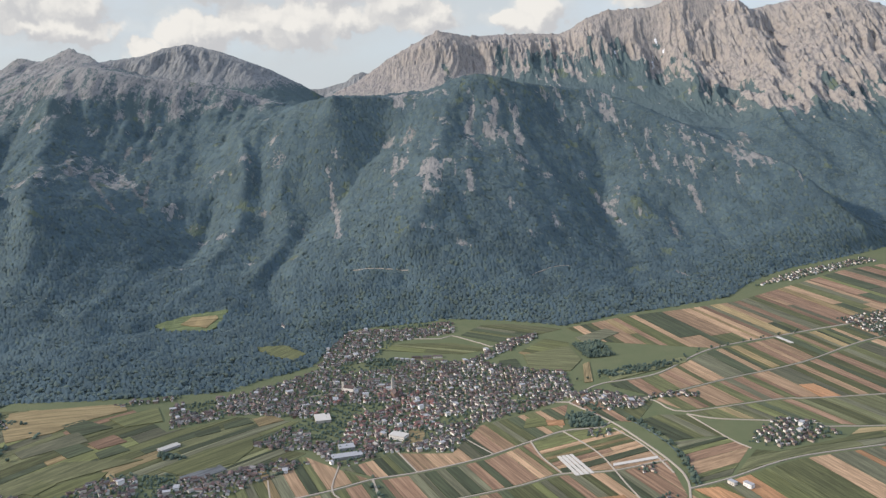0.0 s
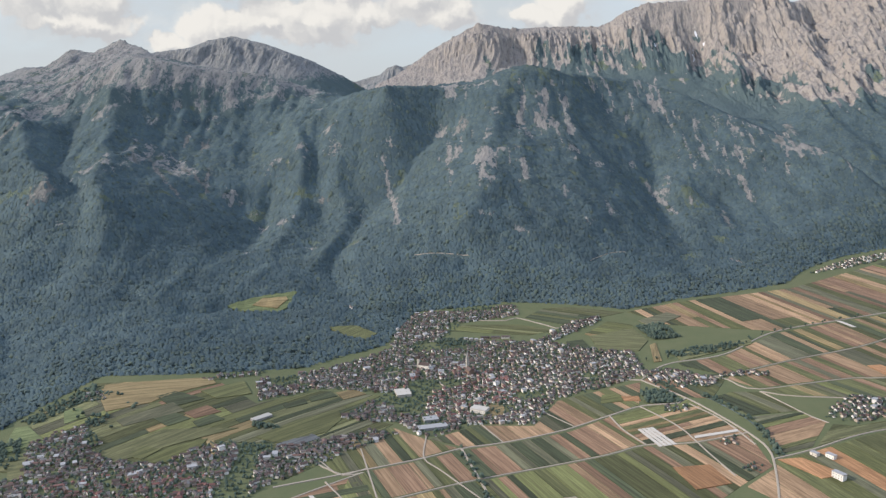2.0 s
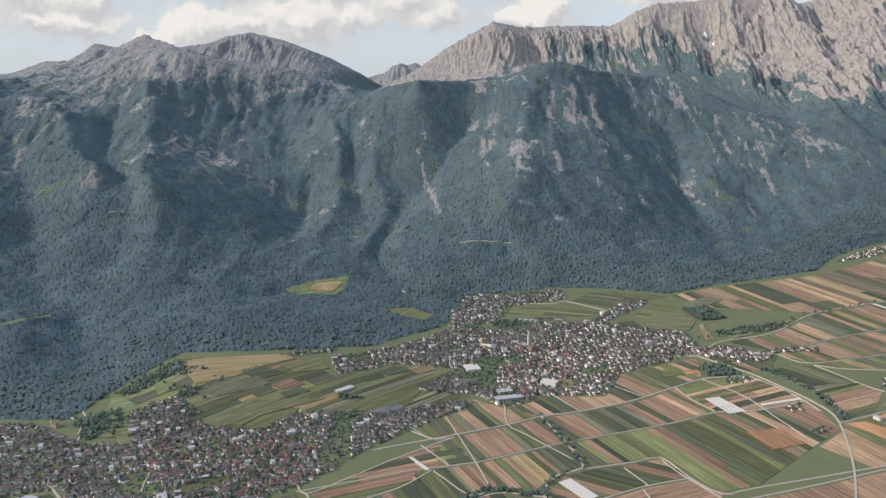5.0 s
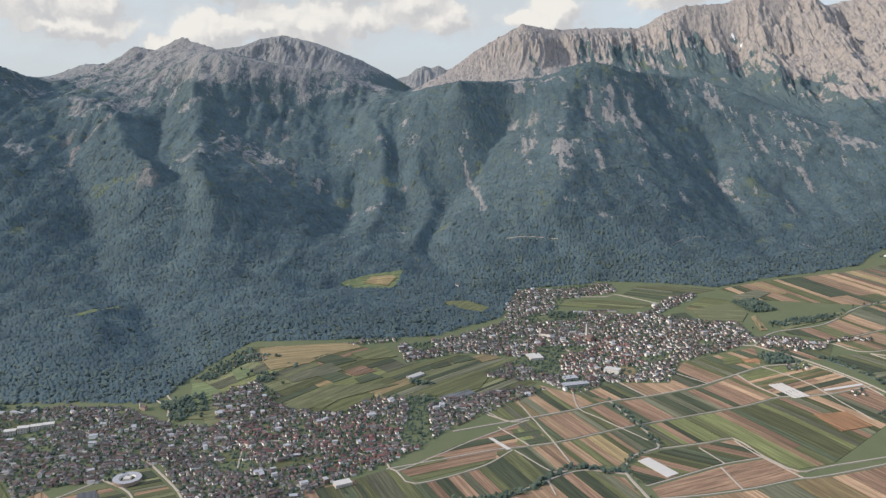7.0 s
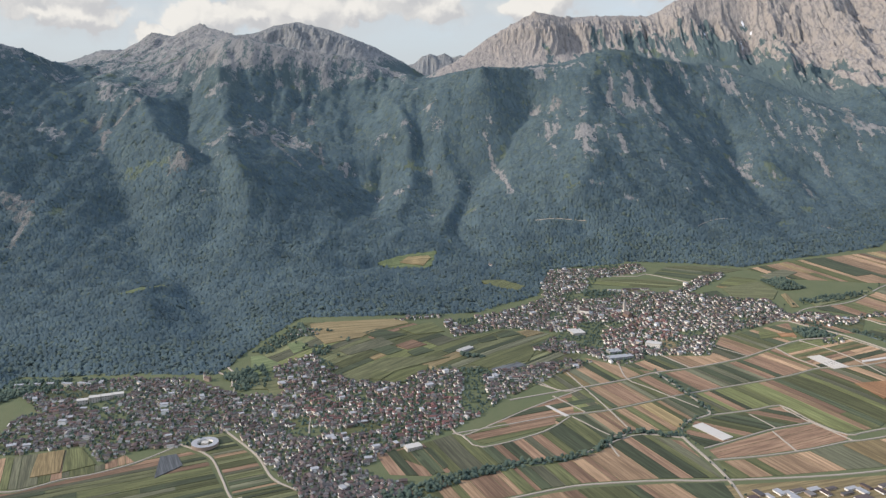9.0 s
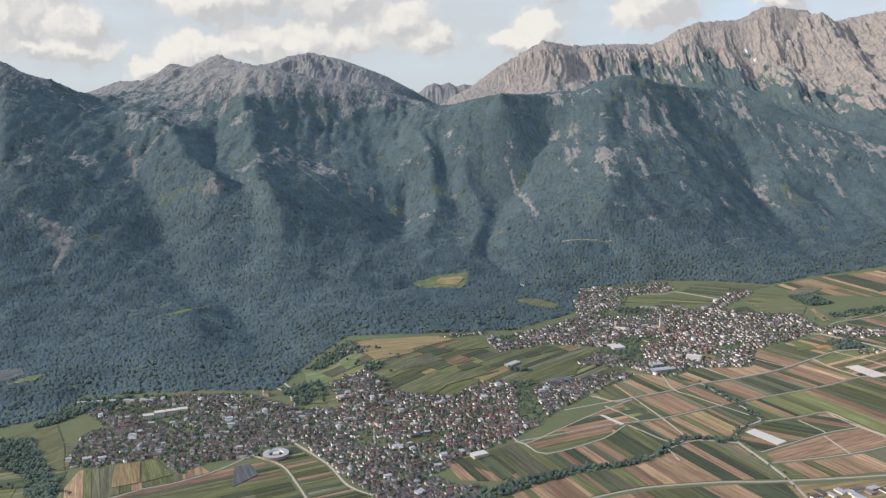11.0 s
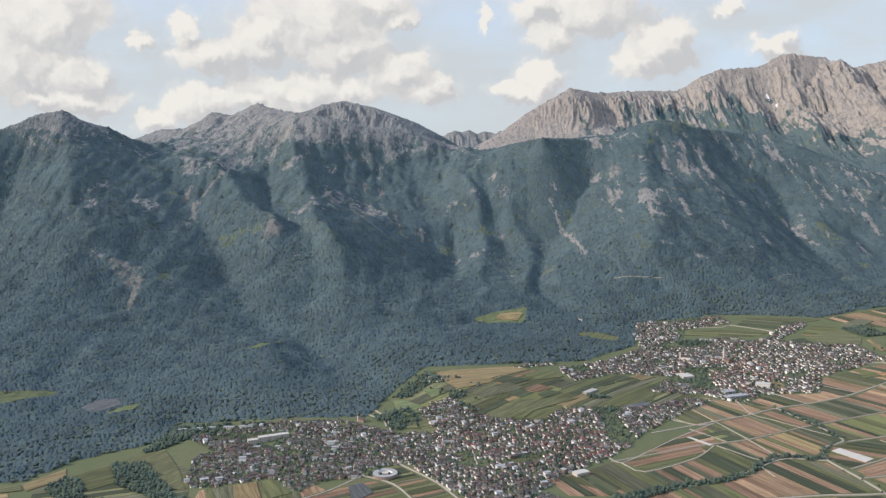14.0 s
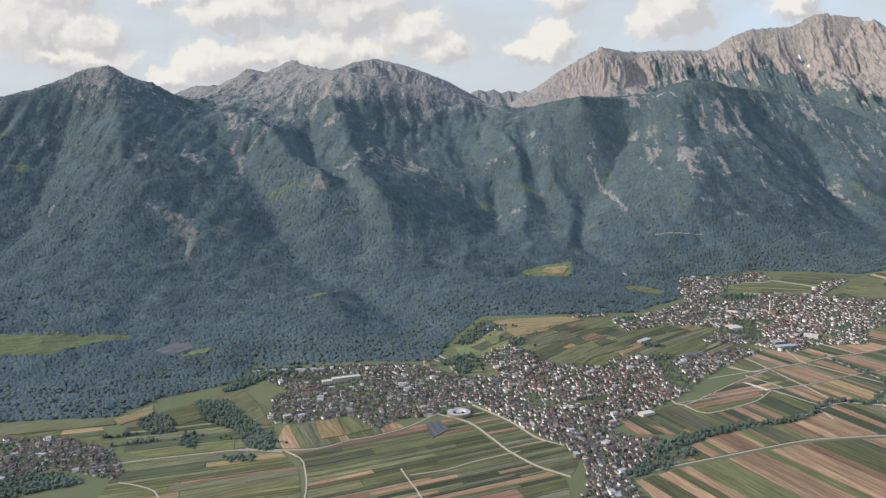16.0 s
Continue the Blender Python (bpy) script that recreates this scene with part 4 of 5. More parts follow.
LIFT = {"green": 0.35, "dark": 0.5, "lime": 0.4, "tan": 0.22, "soil": 0.2, "straw": 0.45, "sage": 0.35, "rust": 0.3, "olive": 0.4, "gold": 0.35, "mauve": 0.25, "fresh": 0.4}
field_stock.sort(key=lambda f: (f[0][0][0][0] + 300) ** 2 + (f[0][0][0][1] - 500) ** 2)
for pieces, kind, angle in field_stock[:300]:
    ob = new("field", field_mesh(*slab(pieces, LIFT[kind]), crop(kind, angle)))
    ob.parent = GROUND
rest, rest_mats = {}, []
bunch_v, bunch_f, bunch_s = [], [], []
for pieces, kind, angle in field_stock[300:]:
    v, f = slab(pieces, LIFT[kind])
    m = crop(kind, angle)
    if m not in rest_mats:
        rest_mats.append(m)
    bunch_f += [tuple(i + len(bunch_v) for i in face) for face in f]
    bunch_s += [rest_mats.index(m)] * len(f)
    bunch_v += v
me = bpy.data.meshes.new("field_patchwork")
me.from_pydata(bunch_v, [], bunch_f)
for m in rest_mats:
    me.materials.append(m)
me.polygons.foreach_set("material_index", np.array(bunch_s, np.int32))
tagged(new("field_patchwork", me), "patchwork of narrow green and brown farm fields", "fields", kind="stuff")


def special_field(zone, mat, name, label, lift=0.6):
    me = field_mesh(*slab([zone], lift), mat)
    return tagged(new(name, me), label, "field", kind="structure")


def smooth_line(points, step=9.0):
    """A curve through the points, at even steps."""
    p = [Vector(q) for q in points]
    p = [2 * p[0] - p[1], *p, 2 * p[-1] - p[-2]]
    out = []
    for a, b, c, d in zip(p, p[1:], p[2:], p[3:]):
        n = max(1, int((c - b).length / step))
        for k in range(n):
            t = k / n
            out.append(0.5 * (2 * b + (c - a) * t + (2 * a - 5 * b + 4 * c - d) * t * t + (3 * b - a - 3 * c + d) * t ** 3))
    return out + [p[-2]]


def road(points, width=1.3, mat=None, name="road", lift=0.75, label="narrow pale farm road between the fields"):
    line = smooth_line(points)
    verts, faces = [], []
    for k, q in enumerate(line):
        d = (line[min(k + 1, len(line) - 1)] - line[max(k - 1, 0)]).normalized()
        n = Vector((-d.y, d.x))
        for side in (1, -1):
            e = q + n * side * width / 2
            z = level(e.x, e.y)
            verts += [(e.x, e.y, z + lift), (e.x + n.x * side * 0.3, e.y + n.y * side * 0.3, z - 0.2)]
        if k:
            a = 4 * k
            faces += [(a - 4, a - 2, a + 2, a), (a - 3, a - 4, a, a + 1), (a - 2, a - 1, a + 3, a + 2)]
    me = bpy.data.meshes.new(name)
    me.from_pydata(verts, [], faces)
    me.materials.append(mat or M_ROAD)
    return tagged(new(name, me), label, name, kind="structure")


road([(760, 1180), (592, 1140), (445, 1091), (340, 1048), (252, 969), (184, 948), (158, 928), (136, 899)], 1.8, label="wide pale country road across the plain")
road([(760, 1127), (567, 1069), (433, 988), (334, 944), (229, 895), (196, 904), (150, 925)])
road([(760, 917), (424, 874), (364, 871), (253, 845), (229, 882), (210, 900)])
road([(251, 838), (272, 769), (285, 745)])
road([(251, 838), (283, 818), (368, 802), (408, 792), (760, 826)])
road([(136, 899), (171, 835), (192, 776), (206, 730), (211, 700), (206, 669), (185, 600), (150, 520)], 1.6)
road([(209, 680), (250, 693), (315, 722), (412, 749), (760, 848)])
road([(-242, 668), (-175, 696), (-108, 726), (-72, 746), (-29, 757), (31, 778), (83, 806), (121, 824), (160, 823), (171, 835)], 1.8, label="wide pale country road across the plain")
road([(84, 805), (91, 768), (105, 731)])
road([(-302, 590), (-247, 609), (-201, 626), (-143, 640), (-72, 672), (-7, 694), (67, 715), (104, 729), (149, 725), (203, 735)])
road([(-54, 812), (-30, 757)])
road([(-108, 777), (-108, 726), (-92, 700), (-54, 640)])
road([(-72, 746), (-63, 709), (-49, 650), (-49, 622), (-72, 610), (-87, 585), (-87, 567), (-79, 532), (-72, 492), (-70, 440), (-66, 380)], 2.1, label="curving country road lined with trees")
road([(-47, 621), (1, 631), (26, 638), (36, 613), (42, 596), (61, 567), (96, 575), (250, 605)])
road([(-76, 549), (-44, 564), (0, 585), (42, 596)])
road([(-74, 527), (-29, 532), (14, 541), (55, 554), (87, 559), (250, 603)])
road([(-292, 586), (-274, 562), (-216, 591), (-185, 625)])
road([(-302, 601), (-292, 586), (-258, 614), (-228, 642), (-183, 680), (-163, 696)])
road([(-209, 713), (-181, 691), (-163, 696)])
road([(-386, 421), (-336, 441), (-279, 461), (-219, 482), (-189, 489), (-128, 493), (-72, 491), (60, 500), (250, 545)], 1.7)
road([(-745, 505), (-719, 501), (-674, 500), (-643, 518), (-621, 525), (-588, 545), (-557, 578)])
road([(-575, 590), (-557, 578), (-524, 555), (-502, 515), (-487, 484), (-463, 449), (-435, 425)], 1.5)
road([(-529, 613), (-482, 557), (-457, 512), (-432, 491), (-412, 479)], 1.7)
road([(-705, 498), (-687, 480), (-678, 457), (-668, 401), (-668, 300)])
road([(-900, 470), (-837, 487), (-780, 498), (-748, 503), (-707, 496)], 1.6)
road([(-588, 451), (-582, 434), (-567, 395), (-550, 330)])
road([(-579, 437), (-546, 446), (-525, 459), (-476, 481)])
road([(-846, 439), (-822, 430), (-799, 409), (-780, 340)])
road([(-72, 1147), (-8, 1139), (8, 1149), (46, 1114), (69, 1099), (127, 1145)], 1.6)
road([(-230, 900), (-150, 960), (-60, 960), (40, 930), (136, 899)], 1.7, label="village main street")
road([(-167, 1029), (-110, 950), (-80, 880), (-54, 812)], 1.6, label="village street")
road([(-640, 690), (-560, 640), (-480, 640), (-380, 650), (-302, 601)], 1.7, label="village main street")
road([(-470, 760), (-450, 690), (-440, 600), (-420, 500)], 1.5, label="village street")
road([(-560, 760), (-540, 720), (-529, 613)], 1.6, label="village street")
road([(-360, 478), (-312, 504), (-283, 511), (-253, 528), (-228, 529), (-202, 536), (-169, 554), (-143, 582), (-126, 587), (-102, 577), (-87, 576)], 1.5, M_WATER, "stream", 0.3, "narrow stream between hedges")
road([(188, 840), (196, 824), (213, 771), (218, 721), (216, 684)], 1.5, M_WATER, "stream", 0.3, "narrow stream between hedges")

road([(-578, 755), (-566, 744), (-547, 726), (-541, 704)], 1.6, label="pale gravel road at the forest edge")
road([(-172, 748), (-160, 702), (-144, 640), (-133, 590)])
road([(-208, 720), (-184, 692), (-160, 705)])
road([(-196, 678), (-169, 635)])
road([(-183, 624), (-151, 578), (-133, 588)])
road([(-194, 537), (-158, 564), (-124, 581), (-88, 572)])
road([(-158, 562), (-154, 537)])
road([(13, 835), (44, 786)])
road([(26, 632), (34, 607), (60, 555)])
road([(-11, 620), (3, 585)])
road([(-3, 580), (3, 539)])
road([(119, 823), (145, 763), (158, 697), (168, 656)])
road([(170, 818), (190, 769), (203, 709)])

for k in range(4):
    a = k / 4
    special_field([(105 + 16 * a, 765 + 2 * a), (105 + 16 * (a + 0.19), 765 + 2 * (a + 0.19)), (117 + 18 * (a + 0.19), 722 + 2 * (a + 0.19)), (117 + 18 * a, 722 + 2 * a)], M_FOIL, "crop_cover", "white foil laid over a bed of vegetables", 0.9)
special_field([(400, 913), (417, 915), (430, 875), (408, 873)], crop("rust", -70), "bare_field", "orange-brown bare field", 0.9)
special_field([(119, 679), (152, 679), (161, 644), (129, 638)], crop("rust", -70), "bare_field", "orange-brown bare field", 0.9)
special_field([(212, 678), (236, 642), (259, 645), (233, 678)], crop("rust", -70), "bare_field", "orange-brown bare field beside the farm road", 0.9)
special_field([(80, 840), (105, 841), (104, 861), (85, 864)], crop("lime", 20), "sports_pitch", "light green sports pitch at the village edge", 0.9)
special_field([(106, 841), (123, 838), (123, 851), (105, 855)], crop("rust", 20), "clay_court", "reddish clay tennis courts beside a green pitch", 0.9)
special_field([(-78, 482), (0, 487), (70, 493), (112, 482), (100, 440), (-75, 432)], crop("gold", 20), "gravel_yard", "pale gravel yard between workshops and warehouses", 0.5)
special_field([(-47, 830), (-24, 823), (-25, 853), (-45, 858)], crop("gold", 20), "gravel_yard", "sandy bare yard between village halls", 0.9)
special_field([(440, 1086), (445, 1087), (454, 1060), (449, 1059)], M_FOIL, "crop_cover", "white foil strip over a vegetable bed", 0.9)
special_field([(154, 738), (197, 744), (196, 739), (153, 733)], M_FOIL, "crop_cover", "long white foil strip over a vegetable bed", 0.9)
special_field([(-207, 652), (-203, 652), (-186, 626), (-190, 625)], M_FOIL, "crop_cover", "long white foil strip over a vegetable bed", 0.9)


def meadow(points, mat, label):
    """A clearing that follows the hill, in small quads."""
    xs, ys = [p[0] for p in points], [p[1] for p in points]
    cells = []
    for x in np.arange(min(xs), max(xs), 5.0):
        col = clip_window(points, 0, x, x + 5.0)
        for y in np.arange(min(ys), max(ys), 5.0):
            c = clip_window(col, 1, y, y + 5.0) if len(col) > 2 else []
            if len(c) > 2 and area(c) > 0.5:
                cells.append(c)
    me = field_mesh(*slab(cells, 1.7), mat)
    me.name = "meadow"
    return tagged(new("meadow", me), label, "meadow", kind="structure")


HILL_FIELDS = (
    ("gold", 20, "golden meadow below the forest edge", ((-485, 885), (-432, 893), (-368, 910), (-358, 894), (-399, 858), (-414, 836), (-455, 815), (-472, 843))),
    ("dark", 25, "dark green field on the hillside", ((-413, 851), (-396, 866), (-358, 851), (-387, 827))),
    ("green", 45, "green striped field on the hillside", ((-369, 870), (-328, 906), (-311, 872), (-346, 853))),
    ("soil", 40, "brown bare field on the hillside", ((-370, 815), (-351, 835), (-332, 822), (-355, 804))),
    ("dark", 40, "dark green field on the hillside", ((-355, 796), (-338, 815), (-323, 805), (-346, 785))),
    ("dark", 40, "dark green field on the hillside", ((-398, 800), (-378, 814), (-359, 803), (-378, 785))),
    ("lime", 45, "bright green meadow above the village roofs", ((-376, 722), (-362, 743), (-329, 762), (-333, 732), (-348, 713), (-372, 713))),
    ("green", 40, "green meadow above the village roofs", ((-400, 726), (-389, 745), (-368, 739), (-381, 719))),
    ("sage", 45, "grey-green field on the hillside", ((-436, 795), (-389, 838), (-371, 819), (-423, 783))),
    ("olive", 45, "olive meadow with mown stripes", ((-433, 727), (-380, 777), (-339, 784), (-304, 787), (-362, 746), (-409, 709))),
)
VALLEY_FIELDS = (
    ("dark", 45, "dark green field beside the village", ((-246, 872), (-224, 892), (-214, 879), (-241, 860))),
    ("dark", 45, "dark green field beside the village", ((-270, 847), (-250, 868), (-244, 855), (-265, 839))),
    ("gold", 45, "golden stubble field beside the village", ((-217, 889), (-198, 901), (-182, 888), (-206, 870))),
    ("green", 45, "broad green meadow between the villages", ((-282, 768), (-248, 812), (-207, 842), (-201, 817), (-212, 784), (-256, 757))),
    ("mauve", 45, "grey-brown fallow strip between the villages", ((-258, 754), (-226, 781), (-216, 770), (-247, 742))),
    ("gold", 60, "small stubble field beside the houses", ((-329, 756), (-322, 759), (-309, 733), (-315, 729))),
    ("fresh", 20, "bright green meadow in a forest bay", ((-539, 785), (-527, 788), (-487, 750), (-504, 745), (-525, 729))),
    ("fresh", 20, "bright green meadow in a forest bay", ((-503, 819), (-487, 826), (-472, 804), (-489, 790))),
    ("olive", 15, "olive meadow at the village edge", ((-537, 718), (-479, 728), (-462, 713), (-477, 693), (-490, 673), (-500, 697), (-534, 700))),
    ("olive", 12, "olive meadow along the forest edge", ((-1100, 588), (-1000, 588), (-915, 593), (-905, 580), (-1008, 560), (-1100, 560))),
    ("gold", 35, "dry golden meadow along the forest edge", ((-912, 594), (-884, 632), (-872, 606), (-900, 578))),
    ("green", 35, "green meadow between two copses", ((-862, 612), (-838, 634), (-812, 590), (-835, 572))),
    ("dark", -20, "dark green field above the village", ((67, 1043), (89, 1048), (95, 1014), (67, 1010))),
    ("olive", -20, "olive meadow above the village", ((101, 1060), (163, 1084), (172, 1032), (153, 996), (104, 1004))),
    ("gold", 80, "pale earthy track field beside a copse", ((171, 1015), (180, 1022), (173, 955), (163, 954))),
    ("olive", 30, "olive meadow along the country road", ((194, 977), (247, 1004), (304, 1025), (297, 1003), (195, 952))),
    ("sage", -20, "grey-green field above the village", ((177, 1117), (225, 1150), (240, 1130), (190, 1085))),
    ("mauve", -65, "dark grey-brown ploughed field beside the village", ((-569, 555), (-555, 559), (-543, 538), (-561, 516))),
    ("green", -65, "striped green field beside the village", ((-662, 572), (-649, 574), (-623, 543), (-648, 530))),
    ("straw", -65, "pale straw field beside a green field", ((-686, 565), (-664, 572), (-650, 530), (-673, 522))),
    ("olive", 60, "olive meadow below the wood", ((-821, 652), (-791, 675), (-757, 617), (-732, 560), (-758, 570))),
)
for kind, angle, label, points in HILL_FIELDS + VALLEY_FIELDS:
    clockwise = sum(p[0] * q[1] - q[0] * p[1] for p, q in zip(points, (*points[1:], points[0]))) < 0
    m = meadow(list(points)[::-1] if clockwise else list(points), crop(kind, angle), label)
    m.location.z = -0.75


CLEARINGS = [[(-424, 1180), (-404, 1170), (-347, 1168), (-334, 1182), (-326, 1226), (-352, 1220), (-390, 1206)], [(-1230, 770), (-1068, 774), (-1045, 801), (-1009, 819), (-985, 833), (-992, 848), (-1100, 836), (-1230, 822)], [(-772, 984), (-748, 990), (-722, 1044), (-736, 1066)],
             [(-902, 776), (-868, 788), (-862, 806), (-884, 798)], [(-262, 1104), (-232, 1076), (-200, 1062), (-190, 1090), (-222, 1120)],
             [(-942, 799), (-917, 780), (-890, 807), (-900, 824), (-929, 822)]]
meadow(CLEARINGS[0], crop("fresh", 10), "light green hillside meadow with forest all round")
special = meadow([(-386, 1184), (-348, 1178), (-336, 1203), (-340, 1210), (-374, 1202)], crop("gold", 10), "mown straw-coloured hillside field in a meadow")
special.location.z = 0.9
meadow(CLEARINGS[1], crop("fresh", 10), "bright green terrace meadow above wooded slope")
meadow(CLEARINGS[2], crop("fresh", 10), "small bright forest glade")
meadow(CLEARINGS[3], crop("fresh", 10), "small green clearing beside a gravel pit")
meadow(CLEARINGS[4], crop("green", 60), "green clearing at the edge of the wood")
meadow(CLEARINGS[5], crop("mauve", 40), "grey gravel pit floor in the forest")


# ---- villages ----
def house_shape(w, l, h, pitch, eave=0.7):
    """Wall block with gables, and roof of two slabs with eaves: (vertices, faces, slots), ridge along y."""
    hw, hl, r = w / 2, l / 2, (w / 2) * pitch
    v = [(-hw, -hl, -2), (hw, -hl, -2), (hw, hl, -2), (-hw, hl, -2), (-hw, -hl, h), (hw, -hl, h), (hw, hl, h), (-hw, hl, h), (0, -hl, h + r), (0, hl, h + r)]
    wall = [(0, 1, 5, 4), (1, 2, 6, 5), (2, 3, 7, 6), (3, 0, 4, 7), (4, 5, 8), (6, 7, 9)]
    e = eave
    z0, z1, t = h - e * pitch + 0.05, h + r + 0.05, 0.28
    roof_v, roof = [], []
    for s in (1, -1):
        k = len(roof_v)
        roof_v += [(s * (hw + e), -hl - e, z0), (s * (hw + e), hl + e, z0), (0, hl + e, z1), (0, -hl - e, z1)]
        roof_v += [(x, y, z + t) for x, y, z in roof_v[k:k + 4]]
        roof += [tuple(k + i for i in f) for f in ((4, 5, 6, 7), (0, 3, 2, 1), (0, 1, 5, 4), (1, 2, 6, 5), (3, 0, 4, 7))]
    return (v, wall), (roof_v, roof)


def flat_block(w, l, h):
    hw, hl = w / 2, l / 2
    box = lambda a, b, z0, z1: ([(-a, -b, z0), (a, -b, z0), (a, b, z0), (-a, b, z0), (-a, -b, z1), (a, -b, z1), (a, b, z1), (-a, b, z1)],
                                [(0, 1, 5, 4), (1, 2, 6, 5), (2, 3, 7, 6), (3, 0, 4, 7), (4, 5, 6, 7)])
    return box(hw, hl, -2, h), box(hw + 0.25, hl + 0.25, h + 0.002, h + 0.4)


SIZES = [(3.0, 3.8, 2.4), (3.5, 4.7, 2.6), (2.7, 3.4, 2.3), (4.2, 6.2, 2.8), (3.2, 7.6, 2.5), (2.4, 3.0, 1.6), (4.4, 6.8, 4.0), (5.6, 8.6, 2.8)]
PITCH = [0.45, 0.42, 0.5, 0.4, 0.45, 0.5]
SHAPES = [house_shape(*d, p, 0.4) for d, p in zip(SIZES, PITCH)] + [flat_block(*d) for d in SIZES[6:]]


def py_mesh(name, data, mat):
    me = bpy.data.meshes.new(name)
    me.from_pydata(data[0], [], data[1])
    me.materials.append(mat)
    return me


WALLS = [py_mesh("wall", s[0], M_WALL) for s in SHAPES]
ROOFS = [py_mesh("roof", s[1], M_ROOF if k < 6 else M_METAL) for k, s in enumerate(SHAPES)]
RED_ROOFS = [py_mesh("roof", s[1], M_RED) for s in SHAPES[:6]]
OLD_CENTRES = ((-80, 900, 78), (-335, 640, 60), (-420, 655, 40), (-60, 930, 40))
reddish = lambda x, y: any((x - a) ** 2 + (y - b) ** 2 < r * r for a, b, r in OLD_CENTRES)
WIN = py_mesh("window", ([(-0.4, 0, -0.45), (0.4, 0, -0.45), (0.4, 0, 0.45), (-0.4, 0, 0.45), (-0.4, -0.05, -0.45), (0.4, -0.05, -0.45), (0.4, -0.05, 0.45), (-0.4, -0.05, 0.45)],
                         [(4, 5, 6, 7), (0, 1, 5, 4), (1, 2, 6, 5), (2, 3, 7, 6), (3, 0, 4, 7)]), M_GLASS)
WEIGHTS = [4, 4, 4, 2, 1.2, 3, 0.4, 0.16]

VILLAGES = {
    "town": [(-175, 1029), (-67, 1061), (29, 1049), (145, 991), (148, 918), (86, 883), (35, 864), (4, 799), (-54, 807), (-107, 772), (-141, 812), (-170, 812), (-201, 824), (-160, 896), (-237, 899), (-299, 855), (-314, 913), (-250, 955), (-193, 1005)],
    "town_top": [(-139, 1182), (9, 1215), (12, 1161), (-71, 1135), (-97, 1064), (-167, 1029), (-163, 1111)],
    "town_arm": [(29, 1049), (86, 1127), (127, 1145), (125, 1121), (74, 1073), (43, 1037)],
    "near_town": [(-721, 563), (-716, 619), (-743, 674), (-794, 727), (-733, 738), (-658, 735), (-598, 730), (-552, 698), (-524, 684), (-482, 684), (-509, 755), (-452, 768), (-427, 724), (-364, 710), (-321, 757), (-269, 761), (-253, 696), (-242, 681), (-268, 639), (-302, 601), (-359, 557), (-382, 526), (-350, 495), (-353, 477), (-424, 480), (-455, 519), (-517, 609), (-551, 575), (-601, 566), (-617, 541), (-648, 579)],
    "near_town_south": [(-432, 491), (-397, 501), (-340, 500), (-341, 484), (-386, 421), (-375, 350), (-440, 350), (-418, 440)],
    "west_town": [(-1080, 545), (-1006, 545), (-943, 549), (-880, 509), (-848, 457), (-854, 446), (-925, 474), (-957, 441), (-1080, 420)],
    "near_town_east": [(-289, 751), (-237, 754), (-168, 790), (-136, 787), (-174, 748), (-209, 713), (-239, 681), (-260, 696)],
    "west_edge": [(-722, 563), (-716, 619), (-736, 655), (-748, 640), (-737, 580)],
    "forest_row": [(-376, 910), (-313, 945), (-313, 930), (-376, 896)],
    "north_west": [(-516, 855), (-475, 868), (-467, 842), (-504, 837)],
    "north": [(-495, 770), (-462, 786), (-430, 746), (-454, 739)],
    "town_east": [(136, 929), (176, 930), (223, 884), (206, 862), (152, 867)],
    "terrace": [(-1112, 822), (-1036, 836), (-1033, 845), (-1112, 834)],
    "hamlet_east": [(232, 910), (284, 900), (279, 886), (225, 892)],
    "wayside": [(139, 822), (166, 814), (162, 796), (141, 802)],
    "farm": [(163, 721), (192, 731), (191, 709)],
    "roadside": [(172, 664), (186, 676), (200, 672), (190, 660)],
    "hamlet": [(281, 763), (339, 816), (370, 807), (382, 771), (310, 741)],
    "east": [(552, 1153), (690, 1205), (640, 1085), (575, 1065), (562, 1112)],
    "edge": [(500, 1335), (598, 1418), (760, 1500), (770, 1470), (706, 1440), (576, 1365)],
}
lots = []
for vk, (name, poly) in enumerate(VILLAGES.items()):
    xs, ys = [p[0] for p in poly], [p[1] for p in poly]
    step = 5.7 if name not in ("edge", "hamlet", "east", "hamlet_east", "farm", "wayside", "north_west", "forest_row", "terrace", "roadside") else 8.0
    for x in np.arange(min(xs), max(xs), step):
        for y in np.arange(min(ys), max(ys), step):
            px, py = x + rnd.uniform(-1.5, 1.5), y + rnd.uniform(-1.5, 1.5)
            if rnd.random() < 0.82 and inside(poly, px, py) and value_noise(np.array(px / 40), np.array(py / 40), 77) > 0.16:
                turn = 21 + 90 * rnd.randint(0, 3) + rnd.gauss(0, 9) + 30 * (value_noise(np.array(px / 90), np.array(py / 90), 31) - 0.5)
                lots.append((px, py, turn, name))
lot_z = [level(q[0], q[1]) for q in lots]
tree_spots = []
# big single buildings keep their ground free
COMMONS = [[(-464, 628), (-444, 634), (-436, 612), (-458, 611)], [(-415, 602), (-396, 611), (-369, 622), (-364, 610), (-382, 596), (-410, 593)], [(-756, 712), (-690, 706), (-660, 697), (-690, 689), (-730, 688)]]
for c in COMMONS:
    special_field(c[::-1] if sum(p[0] * q[1] - q[0] * p[1] for p, q in zip(c, (*c[1:], c[0]))) < 0 else c, crop("green", 20), "village_green", "green meadow between village houses", 0.5)
KEEP_FREE = [(-35, 841, 17), (93, 851, 16), (112, 847, 14), (-55, 1060, 13), (-24, 1069, 12), (-15, 1070, 12), (-735, 728, 16), (-770, 731, 14), (-52, 841, 14), (-310, 812, 10), (-140, 891, 14), (-102, 798, 17), (-105, 819, 11), (-535, 580, 22), (-672, 680, 26), (-338, 562, 12), (-290, 812, 20)]
